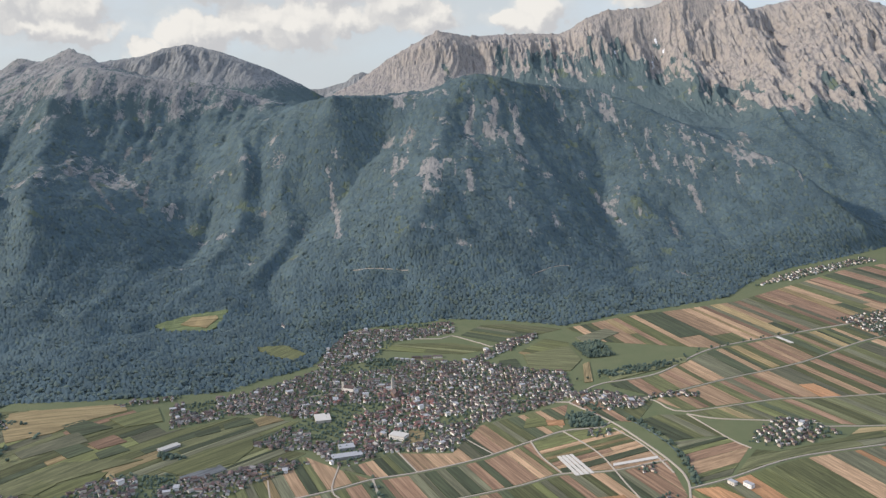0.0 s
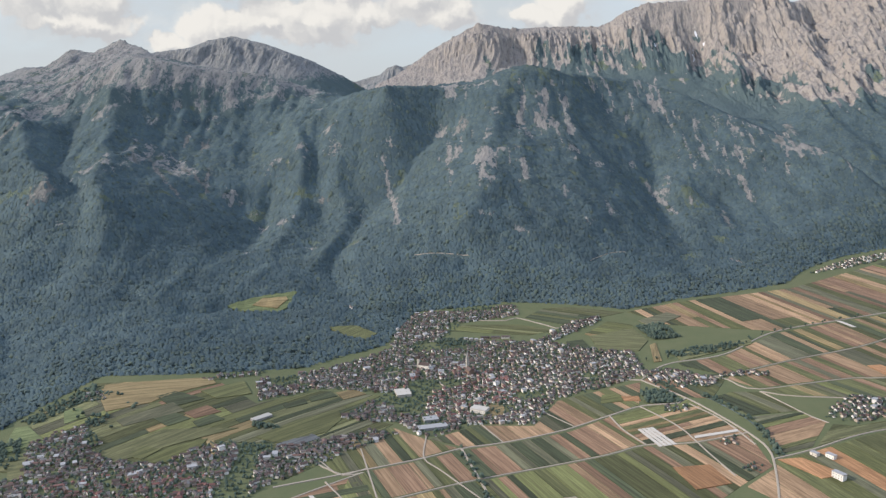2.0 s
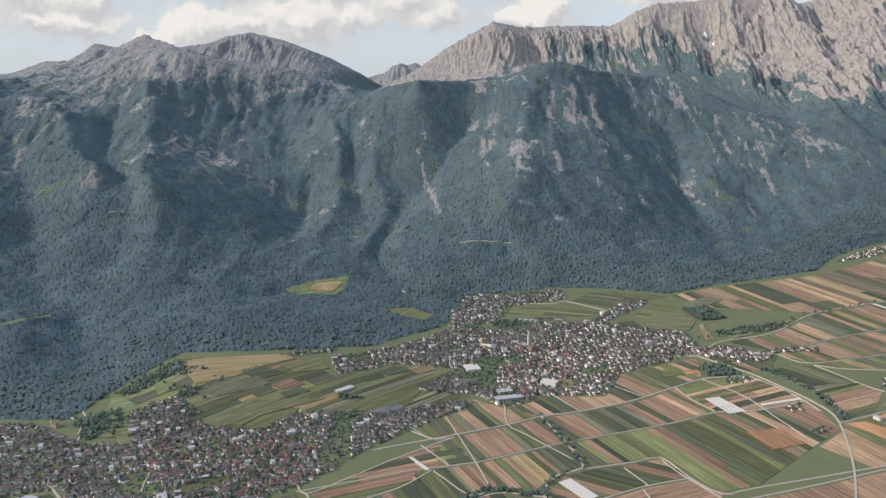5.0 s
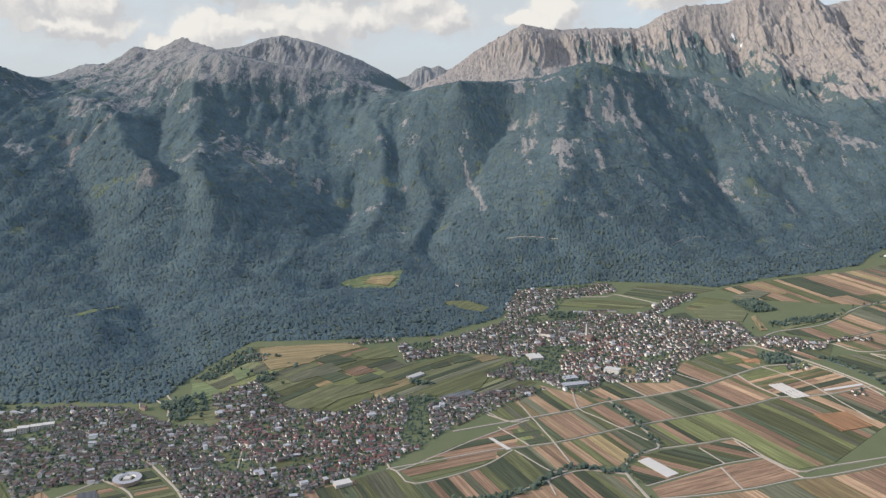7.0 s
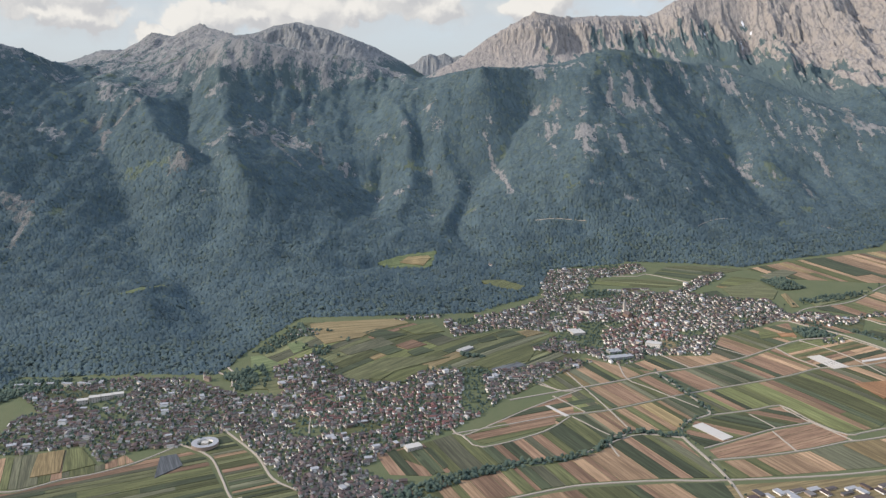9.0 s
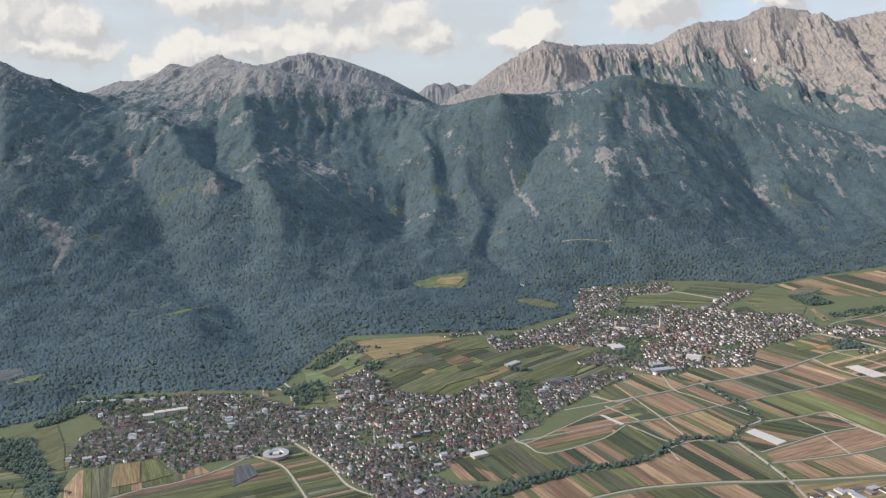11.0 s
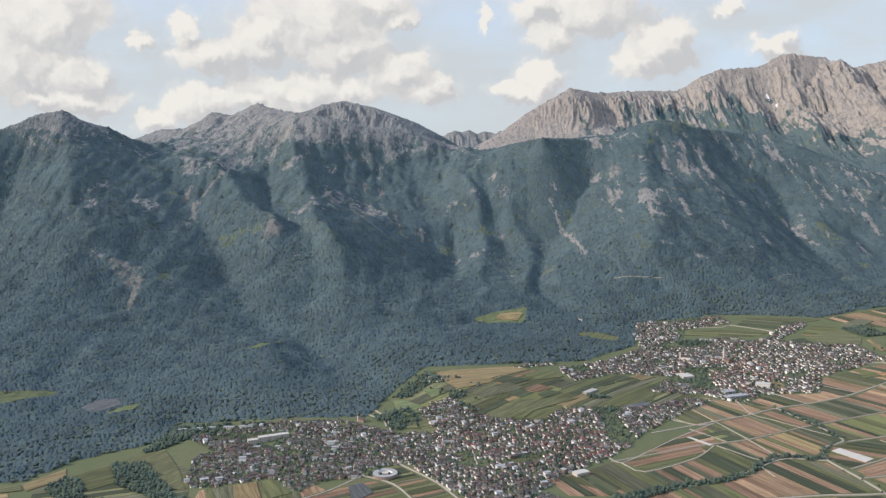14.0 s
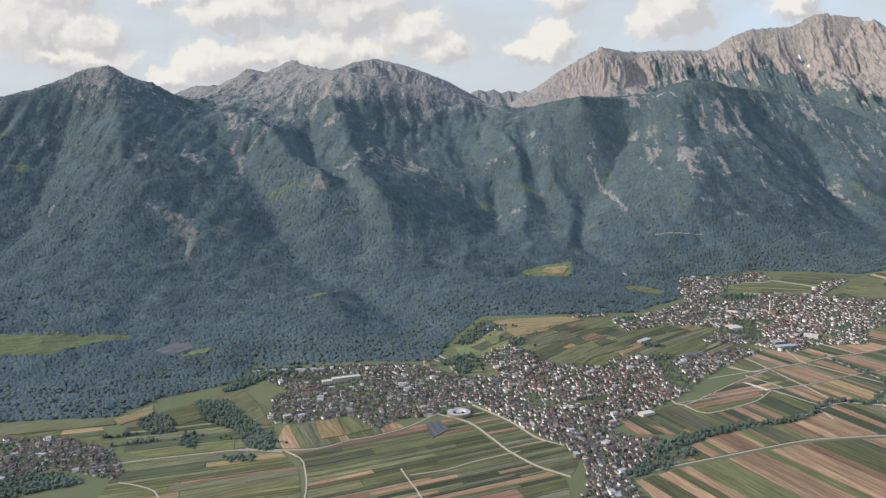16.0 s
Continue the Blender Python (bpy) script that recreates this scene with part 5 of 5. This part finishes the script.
free = lambda x, y: all((x - a) ** 2 + (y - b) ** 2 > r * r for a, b, r in KEEP_FREE) and not any(inside(c, x, y) for c in COMMONS)
houses = [(x, y, float(z), turn, name) for (x, y, turn, name), z in zip(lots, lot_z) if free(x, y)]
houses.sort(key=lambda q: (q[0] + 420) ** 2 + (q[1] - 480) ** 2)
shape_of = [rnd.choices(range(8), WEIGHTS)[0] for _ in houses]
LABEL = {0: "white plastered house with a brown tiled gable roof", 1: "broad white house with a brown tiled gable roof", 2: "small white house with a steep tiled roof", 3: "large pale farmhouse with a wide tiled roof",
         4: "long row house with a tiled gable roof", 5: "small shed with a tiled gable roof", 6: "pale apartment block with a flat grey roof", 7: "low commercial building with a flat pale roof"}
for (x, y, z, turn, name), k in zip(houses[:300], shape_of):
    home = new("house")
    home.matrix_world = pose(x, y, z, 0, 0, turn)
    tagged(home, LABEL[k], "house", "houses of the village")
    wall = new("wall", WALLS[k])
    wall.parent = home
    new("roof", RED_ROOFS[k] if k < 6 and reddish(x, y) and rnd.random() < 0.45 else ROOFS[k]).parent = home
    w, l, h = SIZES[k]
    for s in (1, -1):
        for u in (-0.25, 0.25):
            win = new("window", WIN)
            win.parent = wall
            win.matrix_basis = pose(s * w / 2, u * l, h * 0.6, 0, 0, 90 * s)
for name in VILLAGES:
    V, F3, F4, S3, S4 = [], [], [], [], []
    for (x, y, z, turn, n2), k in zip(houses[300:], shape_of[300:]):
        if n2 != name:
            continue
        c, s = math.cos(radians(turn)), math.sin(radians(turn))
        grow = rnd.uniform(0.72, 1.08)
        red = reddish(x, y) and rnd.random() < 0.45
        for slot, (vs, fs) in enumerate(SHAPES[k]):
            base = len(V)
            V += [(x + (a * c - b * s) * grow, y + (a * s + b * c) * grow, z + d * grow) for a, b, d in vs]
            for f in fs:
                (F3 if len(f) == 3 else F4).append(tuple(i + base for i in f))
                (S3 if len(f) == 3 else S4).append(0 if slot == 0 else ((3 if red else 1) if k < 6 else 2))
    if not V:
        continue
    me = bpy.data.meshes.new("village_houses")
    me.from_pydata(V, [], F4 + F3)
    for m in (M_WALL, M_ROOF, M_METAL, M_RED):
        me.materials.append(m)
    me.polygons.foreach_set("material_index", np.array(S4 + S3, np.int32))
    tagged(new("village_houses", me), "dense cluster of white village houses with brown roofs", "houses", kind="stuff")


# ---- trees ----
def scatter(spots, z, tall, wide, mat, name, label, seed, leafy=False, soft=0.9):
    """Many small trees in one mesh: two-tier spruces, or lumpy broad crowns."""
    r = np.random.RandomState(seed)
    n = len(spots)
    if leafy:
        lat = [(0.0, 0.10), (1.0, 0.38), (0.75, 0.76), (0.0, 1.0)]
    else:
        lat = [(1.0, 0.0), (0.6, 0.66), (0.0, 1.0)]
    sides = 5 if leafy else 4
    ring_v, faces, count = [], [], 0
    rings = []
    for rad, h in lat:
        if rad == 0:
            rings.append([count])
            ring_v.append((0, 0, h, 0))
            count += 1
        else:
            rings.append(list(range(count, count + sides)))
            for k in range(sides):
                a = 2 * math.pi * (k + 0.5 * (len(rings) % 2)) / sides
                ring_v.append((math.cos(a) * rad, math.sin(a) * rad, h, 1))
            count += sides
    for lo, hi in zip(rings, rings[1:]):
        for k in range(sides):
            if len(lo) == 1:
                faces.append((lo[0], hi[(k + 1) % sides], hi[k]))
            elif len(hi) == 1:
                faces.append((lo[k], lo[(k + 1) % sides], hi[0]))
            else:
                faces += [(lo[k], lo[(k + 1) % sides], hi[(k + 1) % sides]), (lo[k], hi[(k + 1) % sides], hi[k])]
    t = np.array(ring_v)
    turn, size = r.uniform(0, 6.28, n), r.uniform(0.8, 1.2, n)
    lump = 1 + (0.6 if leafy else 0.35) * (r.rand(n, len(t)) - 0.5)
    x = (t[None, :, 0] * np.cos(turn)[:, None] - t[None, :, 1] * np.sin(turn)[:, None]) * lump * (size * wide)[:, None]
    y = (t[None, :, 0] * np.sin(turn)[:, None] + t[None, :, 1] * np.cos(turn)[:, None]) * lump * (size * wide)[:, None]
    h = t[None, :, 2] * (size * tall * r.uniform(0.6, 1.75, n))[:, None] * (1 + 0.12 * (r.rand(n, len(t)) - 0.5))
    lean_x, lean_y = sample(dzx, spots[:, 0], spots[:, 1]), sample(dzy, spots[:, 0], spots[:, 1])
    h = h + lean_x[:, None] * x + lean_y[:, None] * y
    v = np.stack([spots[:, 0, None] + x, spots[:, 1, None] + y, z[:, None] + h - 0.4], -1).reshape(-1, 3)
    f = (np.array(faces)[None] + (np.arange(n) * len(t))[:, None, None]).reshape(-1, 3)
    me = mesh_of(name, v, f, [mat])
    # needles and leaves scatter light softly: shade the crowns by the lie of the slope, only a little by their own roundness
    up = np.stack([-lean_x, -lean_y, np.ones(n)], -1)
    up /= np.linalg.norm(up, axis=1)[:, None]
    round_off = np.stack([x, y, np.zeros_like(x)], -1) / wide * soft
    nv = (up[:, None, :] + round_off).reshape(-1, 3)
    nv /= np.linalg.norm(nv, axis=1)[:, None]
    me.normals_split_custom_set_from_vertices(nv.astype(np.float32))
    return tagged(new(name, me), label, "trees", kind="stuff")


def jittered(x0, x1, y0, y1, step, seed):
    r = np.random.RandomState(seed)
    a, b = np.meshgrid(np.arange(x0, x1, step), np.arange(y0, y1, step))
    return np.stack([a.ravel() + r.uniform(-0.8, 0.8, a.size) * step, b.ravel() + r.uniform(-0.8, 0.8, a.size) * step], 1)


TRACKS = (((140, 1328), (158, 1347), (205, 1366)), ((-150, 1338), (-60, 1334)))
for line in TRACKS:
    road(line, 0.7, lift=0.7, name="forest_track", label="pale forest track across the wooded slope")
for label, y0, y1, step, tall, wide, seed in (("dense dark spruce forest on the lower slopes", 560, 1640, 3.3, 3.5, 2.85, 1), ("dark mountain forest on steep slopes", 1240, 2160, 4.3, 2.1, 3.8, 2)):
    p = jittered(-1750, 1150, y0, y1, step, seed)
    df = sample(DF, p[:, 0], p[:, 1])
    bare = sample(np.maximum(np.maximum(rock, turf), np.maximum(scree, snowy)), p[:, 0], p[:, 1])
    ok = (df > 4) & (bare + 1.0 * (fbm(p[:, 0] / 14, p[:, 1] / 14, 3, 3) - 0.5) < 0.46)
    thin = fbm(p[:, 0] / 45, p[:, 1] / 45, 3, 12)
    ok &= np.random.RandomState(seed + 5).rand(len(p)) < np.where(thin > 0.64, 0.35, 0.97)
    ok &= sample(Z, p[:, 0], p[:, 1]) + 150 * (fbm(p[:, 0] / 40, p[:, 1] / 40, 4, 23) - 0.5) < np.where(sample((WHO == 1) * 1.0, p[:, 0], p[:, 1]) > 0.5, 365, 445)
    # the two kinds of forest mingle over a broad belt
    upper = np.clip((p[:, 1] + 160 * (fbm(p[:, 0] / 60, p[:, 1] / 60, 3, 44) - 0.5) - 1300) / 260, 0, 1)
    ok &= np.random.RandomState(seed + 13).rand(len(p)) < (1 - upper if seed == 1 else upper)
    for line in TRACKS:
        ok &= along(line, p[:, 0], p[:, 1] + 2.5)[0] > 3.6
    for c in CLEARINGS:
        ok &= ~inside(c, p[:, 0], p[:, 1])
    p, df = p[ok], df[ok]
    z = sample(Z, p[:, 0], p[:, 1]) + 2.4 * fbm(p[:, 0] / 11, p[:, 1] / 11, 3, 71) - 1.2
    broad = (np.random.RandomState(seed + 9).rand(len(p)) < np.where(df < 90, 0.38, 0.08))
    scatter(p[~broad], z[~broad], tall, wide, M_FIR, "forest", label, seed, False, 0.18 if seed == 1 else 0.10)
    scatter(p[broad], z[broad], tall * 0.85, wide * 1.05, M_BEECH, "broadleaf_wood", "broadleaf trees along the forest edge", seed + 20, True, 0.45)

# trees between the houses, hedges along stream and avenue, copses
spots = []
for name, poly in VILLAGES.items():
    xs, ys = [p[0] for p in poly], [p[1] for p in poly]
    p = jittered(min(xs) - 8, max(xs) + 8, min(ys) - 8, max(ys) + 8, 5.0, len(name))
    p = p[inside(poly, p[:, 0], p[:, 1])]
    spots.append(p[np.random.RandomState(3).rand(len(p)) < 0.95])
spots = np.concatenate(spots)
scatter(spots, sample(Z, spots[:, 0], spots[:, 1]), 2.5, 1.5, M_LEAF, "garden_trees", "small dark green garden trees between houses", 41, True)
copse = []
for poly, keep in (([(167, 1092), (206, 1098), (217, 1040), (180, 1035)], 0.9), ([(180, 985), (235, 1000), (300, 1012), (252, 980), (194, 965)], 0.55), ([(127, 865), (158, 865), (165, 824), (128, 827)], 0.9),
                   ([(-884, 582), (-874, 605), (-855, 603), (-832, 555), (-853, 546)], 0.9), ([(-751, 540), (-729, 545), (-715, 500), (-735, 500)], 0.8), ([(-764, 490), (-734, 492), (-730, 478), (-756, 475)], 0.7), ([(-392, 416), (-340, 480), (-310, 470), (-345, 436)], 0.7),
                   ([(-365, 478), (-300, 512), (-285, 505), (-350, 462)], 0.95), ([(-300, 512), (-240, 535), (-235, 524), (-290, 502)], 0.7), ([(-990, 470), (-905, 460), (-880, 440), (-960, 400)], 0.85),
                   ([(-540, 800), (-500, 890), (-480, 860), (-520, 790)], 0.5), ([(-560, 735), (-520, 760), (-500, 720), (-530, 690)], 0.6), ([(-295, 800), (-270, 800), (-262, 790), (-285, 785)], 0.5),
                   ([(-815, 665), (-802, 755), (-762, 745), (-775, 700), (-795, 676)], 0.9), ([(-838, 641), (-802, 640), (-752, 569), (-724, 524), (-721, 497), (-743, 506), (-765, 549), (-811, 583)], 0.8), ([(-817, 518), (-818, 539), (-809, 548), (-797, 510)], 0.8),
                   ([(-484, 868), (-448, 860), (-425, 828), (-430, 822), (-452, 850), (-486, 860)], 0.45), ([(-470, 812), (-445, 806), (-452, 782), (-466, 790)], 0.6), ([(-908, 544), (-868, 555), (-866, 551), (-908, 540)], 0.6), ([(-888, 525), (-826, 537), (-826, 533), (-888, 521)], 0.6), ([(-110, 1065), (-60, 1070), (-50, 1050), (-100, 1045)], 0.6), ([(-790, 750), (-680, 742), (-690, 720), (-790, 700)], 0.25)):
    xs, ys = [p[0] for p in poly], [p[1] for p in poly]
    p = jittered(min(xs), max(xs), min(ys), max(ys), 2.9, len(copse))
    p = p[inside(poly, p[:, 0], p[:, 1])]
    ragged = 0.6 * (fbm(p[:, 0] / 16, p[:, 1] / 16, 3, 81) - 0.5)
    copse.append(p[np.random.RandomState(5).rand(len(p)) < keep + 2 * ragged])
for line, gap in (((( -253, 528), (-228, 529), (-202, 536), (-169, 554), (-143, 582), (-126, 587), (-102, 577), (-87, 576)), 0.8), (((-72, 746), (-63, 709), (-49, 650), (-49, 622), (-72, 610), (-87, 585)), 0.25),
                  (((188, 840), (196, 824), (213, 771), (218, 721), (216, 684)), 0.5)):
    p = np.repeat(np.array([q[:2] for q in smooth_line(line, 3.0)]), 2, axis=0)
    r = np.random.RandomState(len(copse))
    p = p + r.uniform(-3.4, 3.4, p.shape)
    copse.append(p[r.rand(len(p)) < gap])
copse = np.concatenate(copse)
scatter(copse, sample(Z, copse[:, 0], copse[:, 1]), 3.4, 2.1, M_LEAF, "copse", "dark green copses and hedges between fields", 43, True, 0.6)


# ---- single trees of the plain ----
def crown_mesh(seed):
    r = random.Random(seed)
    bm = bmesh.new()
    for k in range(9):
        a, q = r.uniform(0, 6.28), r.uniform(0.2, 1.3)
        m = Matrix.Translation((math.cos(a) * q, math.sin(a) * q, r.uniform(2.2, 4.6))) @ Matrix.Diagonal((*[r.uniform(0.8, 1.25) for _ in range(3)], 1))
        bmesh.ops.create_icosphere(bm, subdivisions=1, radius=1.05, matrix=m)
    for v in bm.verts:
        v.co += Vector([r.uniform(-0.22, 0.22) for _ in range(3)])
    me = bpy.data.meshes.new("crown")
    bm.to_mesh(me)
    bm.free()
    me.materials.append(M_LEAF)
    return me


bm = bmesh.new()
bmesh.ops.create_cone(bm, segments=6, radius1=0.32, radius2=0.14, depth=3.6, matrix=Matrix.Translation((0, 0, 1.5)))
TRUNK = bpy.data.meshes.new("trunk")
bm.to_mesh(TRUNK)
bm.free()
TRUNK.materials.append(M_BARK)
CROWNS = [crown_mesh(k) for k in range(5)]


def plant(x, y, size, group=""):
    t = new("tree")
    t.matrix_world = pose(x, y, level(x, y), 0, 0, rnd.uniform(0, 360))
    tagged(t, "rounded broadleaf tree on the valley floor", "tree", group)
    for name, me in (("trunk", TRUNK), ("crown", rnd.choice(CROWNS))):
        o = new(name, me)
        o.parent = t
        o.scale = (size, size, size * rnd.uniform(0.85, 1.15))


for pts, gap, size, spread, group in (([(-63, 709), (-49, 650), (-49, 622), (-72, 610), (-87, 585), (-87, 567), (-79, 532), (-72, 492), (-70, 450)], 11, 0.55, 3.5, "avenue trees along the curved road"),
                                      ([(-230, 530), (-202, 537), (-169, 556), (-143, 584), (-102, 579)], 9, 0.8, 3, "trees along the stream"),
                                      ([(-520, 870), (-500, 820), (-470, 800), (-440, 780)], 13, 0.9, 8, ""), ([(-850, 560), (-800, 540), (-700, 515)], 11, 0.8, 8, ""),
                                      ([(150, 960), (260, 985), (330, 1045), (480, 1105)], 13, 0.8, 5, "trees along the field road"), ([(-540, 720), (-480, 700), (-430, 730)], 10, 0.9, 6, "")):
    line = smooth_line(pts, gap)
    for k, q in enumerate(line):
        plant(q.x + rnd.choice((-1, 1)) * spread * rnd.uniform(0.7, 1.1), q.y + rnd.uniform(-2, 2), size * rnd.uniform(0.75, 1.25), group)


# ---- large single buildings ----
def block(name, x, y, turn, w, l, h, label, category, roof=None, wall=None, windows=True):
    """A large flat-roofed building with its rows of windows."""
    b = new(name)
    b.matrix_world = pose(x, y, level(x, y), 0, 0, turn)
    tagged(b, label, category)
    shape = flat_block(w, l, h)
    body, top = new("wall", py_mesh("wall", shape[0], wall or M_WALL)), new("roof", py_mesh("roof", shape[1], roof or M_METAL))
    body.parent = top.parent = b
    if windows:
        for s in (1, -1):
            for k in range(int(l / 2.6)):
                for level_h in np.arange(1.4, h - 0.8, 2.3):
                    win = new("window", WIN)
                    win.parent = body
                    win.matrix_basis = pose(s * w / 2, -l / 2 + 1.5 + 2.6 * k, level_h, 0, 0, 90 * s)
    return b


def glasshouse(x, y, turn, l, bays, label):
    g = new("greenhouse")
    g.matrix_world = pose(x, y, level(x, y), 0, 0, turn)
    tagged(g, label, "greenhouse")
    for k in range(bays):
        wall, roof = house_shape(4.0, l, 2.2, 0.4, 0.1)
        for n, data, mat in (("wall", wall, M_METAL), ("roof", roof, M_FOIL)):
            o = new(n, py_mesh(n, data, mat))
            o.parent = g
            o.location.x = (k - (bays - 1) / 2) * 4.3


def church(x, y, turn, tower, label, size=1.0):
    c = new("church")
    c.matrix_world = pose(x, y, level(x, y), 0, 0, turn) @ Matrix.Scale(size, 4)
    tagged(c, label, "church")
    wall, roof = house_shape(6.0, 13, 6.0, 0.9, 0.4)
    new("nave_wall", py_mesh("nave_wall", wall, M_WALL)).parent = c
    new("nave_roof", py_mesh("nave_roof", roof, M_ROOF)).parent = c
    t = new("tower", py_mesh("tower", ([(-1.5, 6.6, -2), (1.5, 6.6, -2), (1.5, 9.6, -2), (-1.5, 9.6, -2), (-1.5, 6.6, tower), (1.5, 6.6, tower), (1.5, 9.6, tower), (-1.5, 9.6, tower)],
                                       [(0, 1, 5, 4), (1, 2, 6, 5), (2, 3, 7, 6), (3, 0, 4, 7), (4, 5, 6, 7)]), M_FOIL))
    t.parent = c
    a, b, z = 1.7, 8.1, tower + 0.02
    sp = new("spire", py_mesh("spire", ([(-a, b - a, z), (a, b - a, z), (a, b + a, z), (-a, b + a, z), (0, b, z + tower * 0.55)], [(0, 1, 4), (1, 2, 4), (2, 3, 4), (3, 0, 4), (3, 2, 1, 0)]), M_ROOF))
    sp.parent = t


block("hall", -140, 893, 15, 17, 21, 2.4, "large hall with a wide white flat roof", "hall", M_FOIL, M_FOIL, windows=False)
block("hall", -102, 798, 107, 10, 31, 2.6, "long low hall with a grey sheet roof", "hall", M_METAL, M_METAL, windows=False)
block("hall", -105, 819, 107, 11, 16, 2.6, "square hall with a grey sheet roof", "hall", M_METAL, M_METAL, windows=False)
block("hall", -52, 841, 65, 12, 18, 4.0, "white hall with a pale flat roof", "hall", M_FOIL, M_WALL)
for k in range(4):
    block("apartment_block", -66 + 7 * k, 1062 - 2 * k, 105, 4.2, 4.6, 4.0, "white cube-shaped apartment block in a row", "building", M_METAL, M_FOIL)
for k in range(3):
    block("row_house", -40 + 14 * k, 1068, 92, 4.4, 12, 2.6, "long low row house with a dark flat roof", "building", M_ROOF, M_WALL)
for k, (x, y, l) in enumerate(((-788, 732, 9), (-770, 732, 12), (-752, 731, 8), (-731, 727, 12), (-713, 725, 10))):
    block("apartment_block", x, y, 95 - 5 * k, 4.0, l, 3.4, "low white apartment block below the forest", "building", M_METAL, M_FOIL)
glasshouse(-286, 812, 138, 22, 2, "pale greenhouse among meadows")
special_field([(-61.9, 602.7), (-73.1, 596.2), (-54.1, 563.3), (-42.9, 569.8)], M_FOIL, "crop_cover", "pale fleece cover over a vegetable field", 1.0)
block("hall", -338, 562, 117, 9, 15, 3.0, "long low hall with a white roof", "hall", M_FOIL, M_FOIL)
for k, (dx, dy, h) in enumerate(((0, 0, 5), (11, 5, 5.6), (22, 10, 4.6), (32, 15, 3.6))):
    block("apartment_block", -690 + dx, 672 + dy, 110, 7, 11, h, "stepped white apartment block at the village edge", "building", M_FOIL, M_FOIL)
for k, (x, y, w, l, t) in enumerate(((-52, 470, 12, 20, 110), (-30, 478, 9, 14, 20), (-8, 468, 16, 24, 112), (22, 478, 12, 18, 110), (45, 470, 14, 26, 112), (80, 486, 16, 22, 108), (115, 490, 14, 30, 110), (150, 500, 18, 24, 110), (-40, 452, 10, 18, 110), (10, 450, 14, 20, 20), (246, 682, 6, 10, 30), (258, 676, 6, 12, 30))):
    block("warehouse", x, y - (24 if k < 10 else 0), t, w * 0.72, l * 0.72, 2.4 + 0.5 * (k % 3), "pale industrial warehouse with a flat roof" if k % 3 else "brown-roofed industrial warehouse with plastered walls", "warehouse", M_METAL if k % 3 else M_ROOF, M_WALL)
block("apartment_block", 250, 641, 30, 5, 11, 5.5, "tall cream apartment block beside the farm road", "building", M_METAL, M_WALL)
for k in range(22):
    x = -62 + 7.4 * k + rnd.uniform(-2, 2)
    block("workshop", x, 464 + 6 * (k % 2) + 0.05 * x + rnd.uniform(-2, 2), 112 + rnd.choice((0, 90)), rnd.uniform(3, 5.5), rnd.uniform(7, 12), rnd.uniform(1.4, 2.2), "small pale workshop with a flat roof beside the road", "workshop", rnd.choice((M_METAL, M_ROOF, M_ROOF)), M_WALL, windows=False)
ring_v, ring_f, N = [], [], 28
for k in range(N):
    a = 2 * math.pi * k / N
    for r, z in ((12.6, -2), (12.6, 3.0), (7.4, 3.0), (7.4, -2)):
        ring_v.append((math.cos(a) * r, math.sin(a) * r, z))
    b = 4 * ((k + 1) % N)
    ring_f += [(4 * k, b, b + 1, 4 * k + 1), (4 * k + 1, b + 1, b + 2, 4 * k + 2), (4 * k + 2, b + 2, b + 3, 4 * k + 3)]
rotunda = new("round_building")
rotunda.matrix_world = pose(-534, 577, level(-534, 577))
tagged(rotunda, "round white building with an open courtyard", "building")
new("wall", py_mesh("wall", (ring_v, [f for f in ring_f if f[0] % 4 != 1]), M_WALL)).parent = rotunda
new("roof", py_mesh("roof", ([(x, y, z + 0.02) for x, y, z in ring_v], [f for f in ring_f if f[0] % 4 == 1]), M_METAL)).parent = rotunda
o = new("courtyard_hall", py_mesh("courtyard_hall", flat_block(6, 6, 3.2)[0], M_FOIL))
o.parent = rotunda
church(-62, 950, 20, 17, "white village church with a tall pointed tower")
church(-118, 968, 70, 13, "small white church with a pointed tower")
church(-572, 722, 60, 11, "white chapel with a small tower at the forest edge", 0.6)
church(-237, 1186, 40, 9, "small white hillside chapel in a clearing", 0.5)
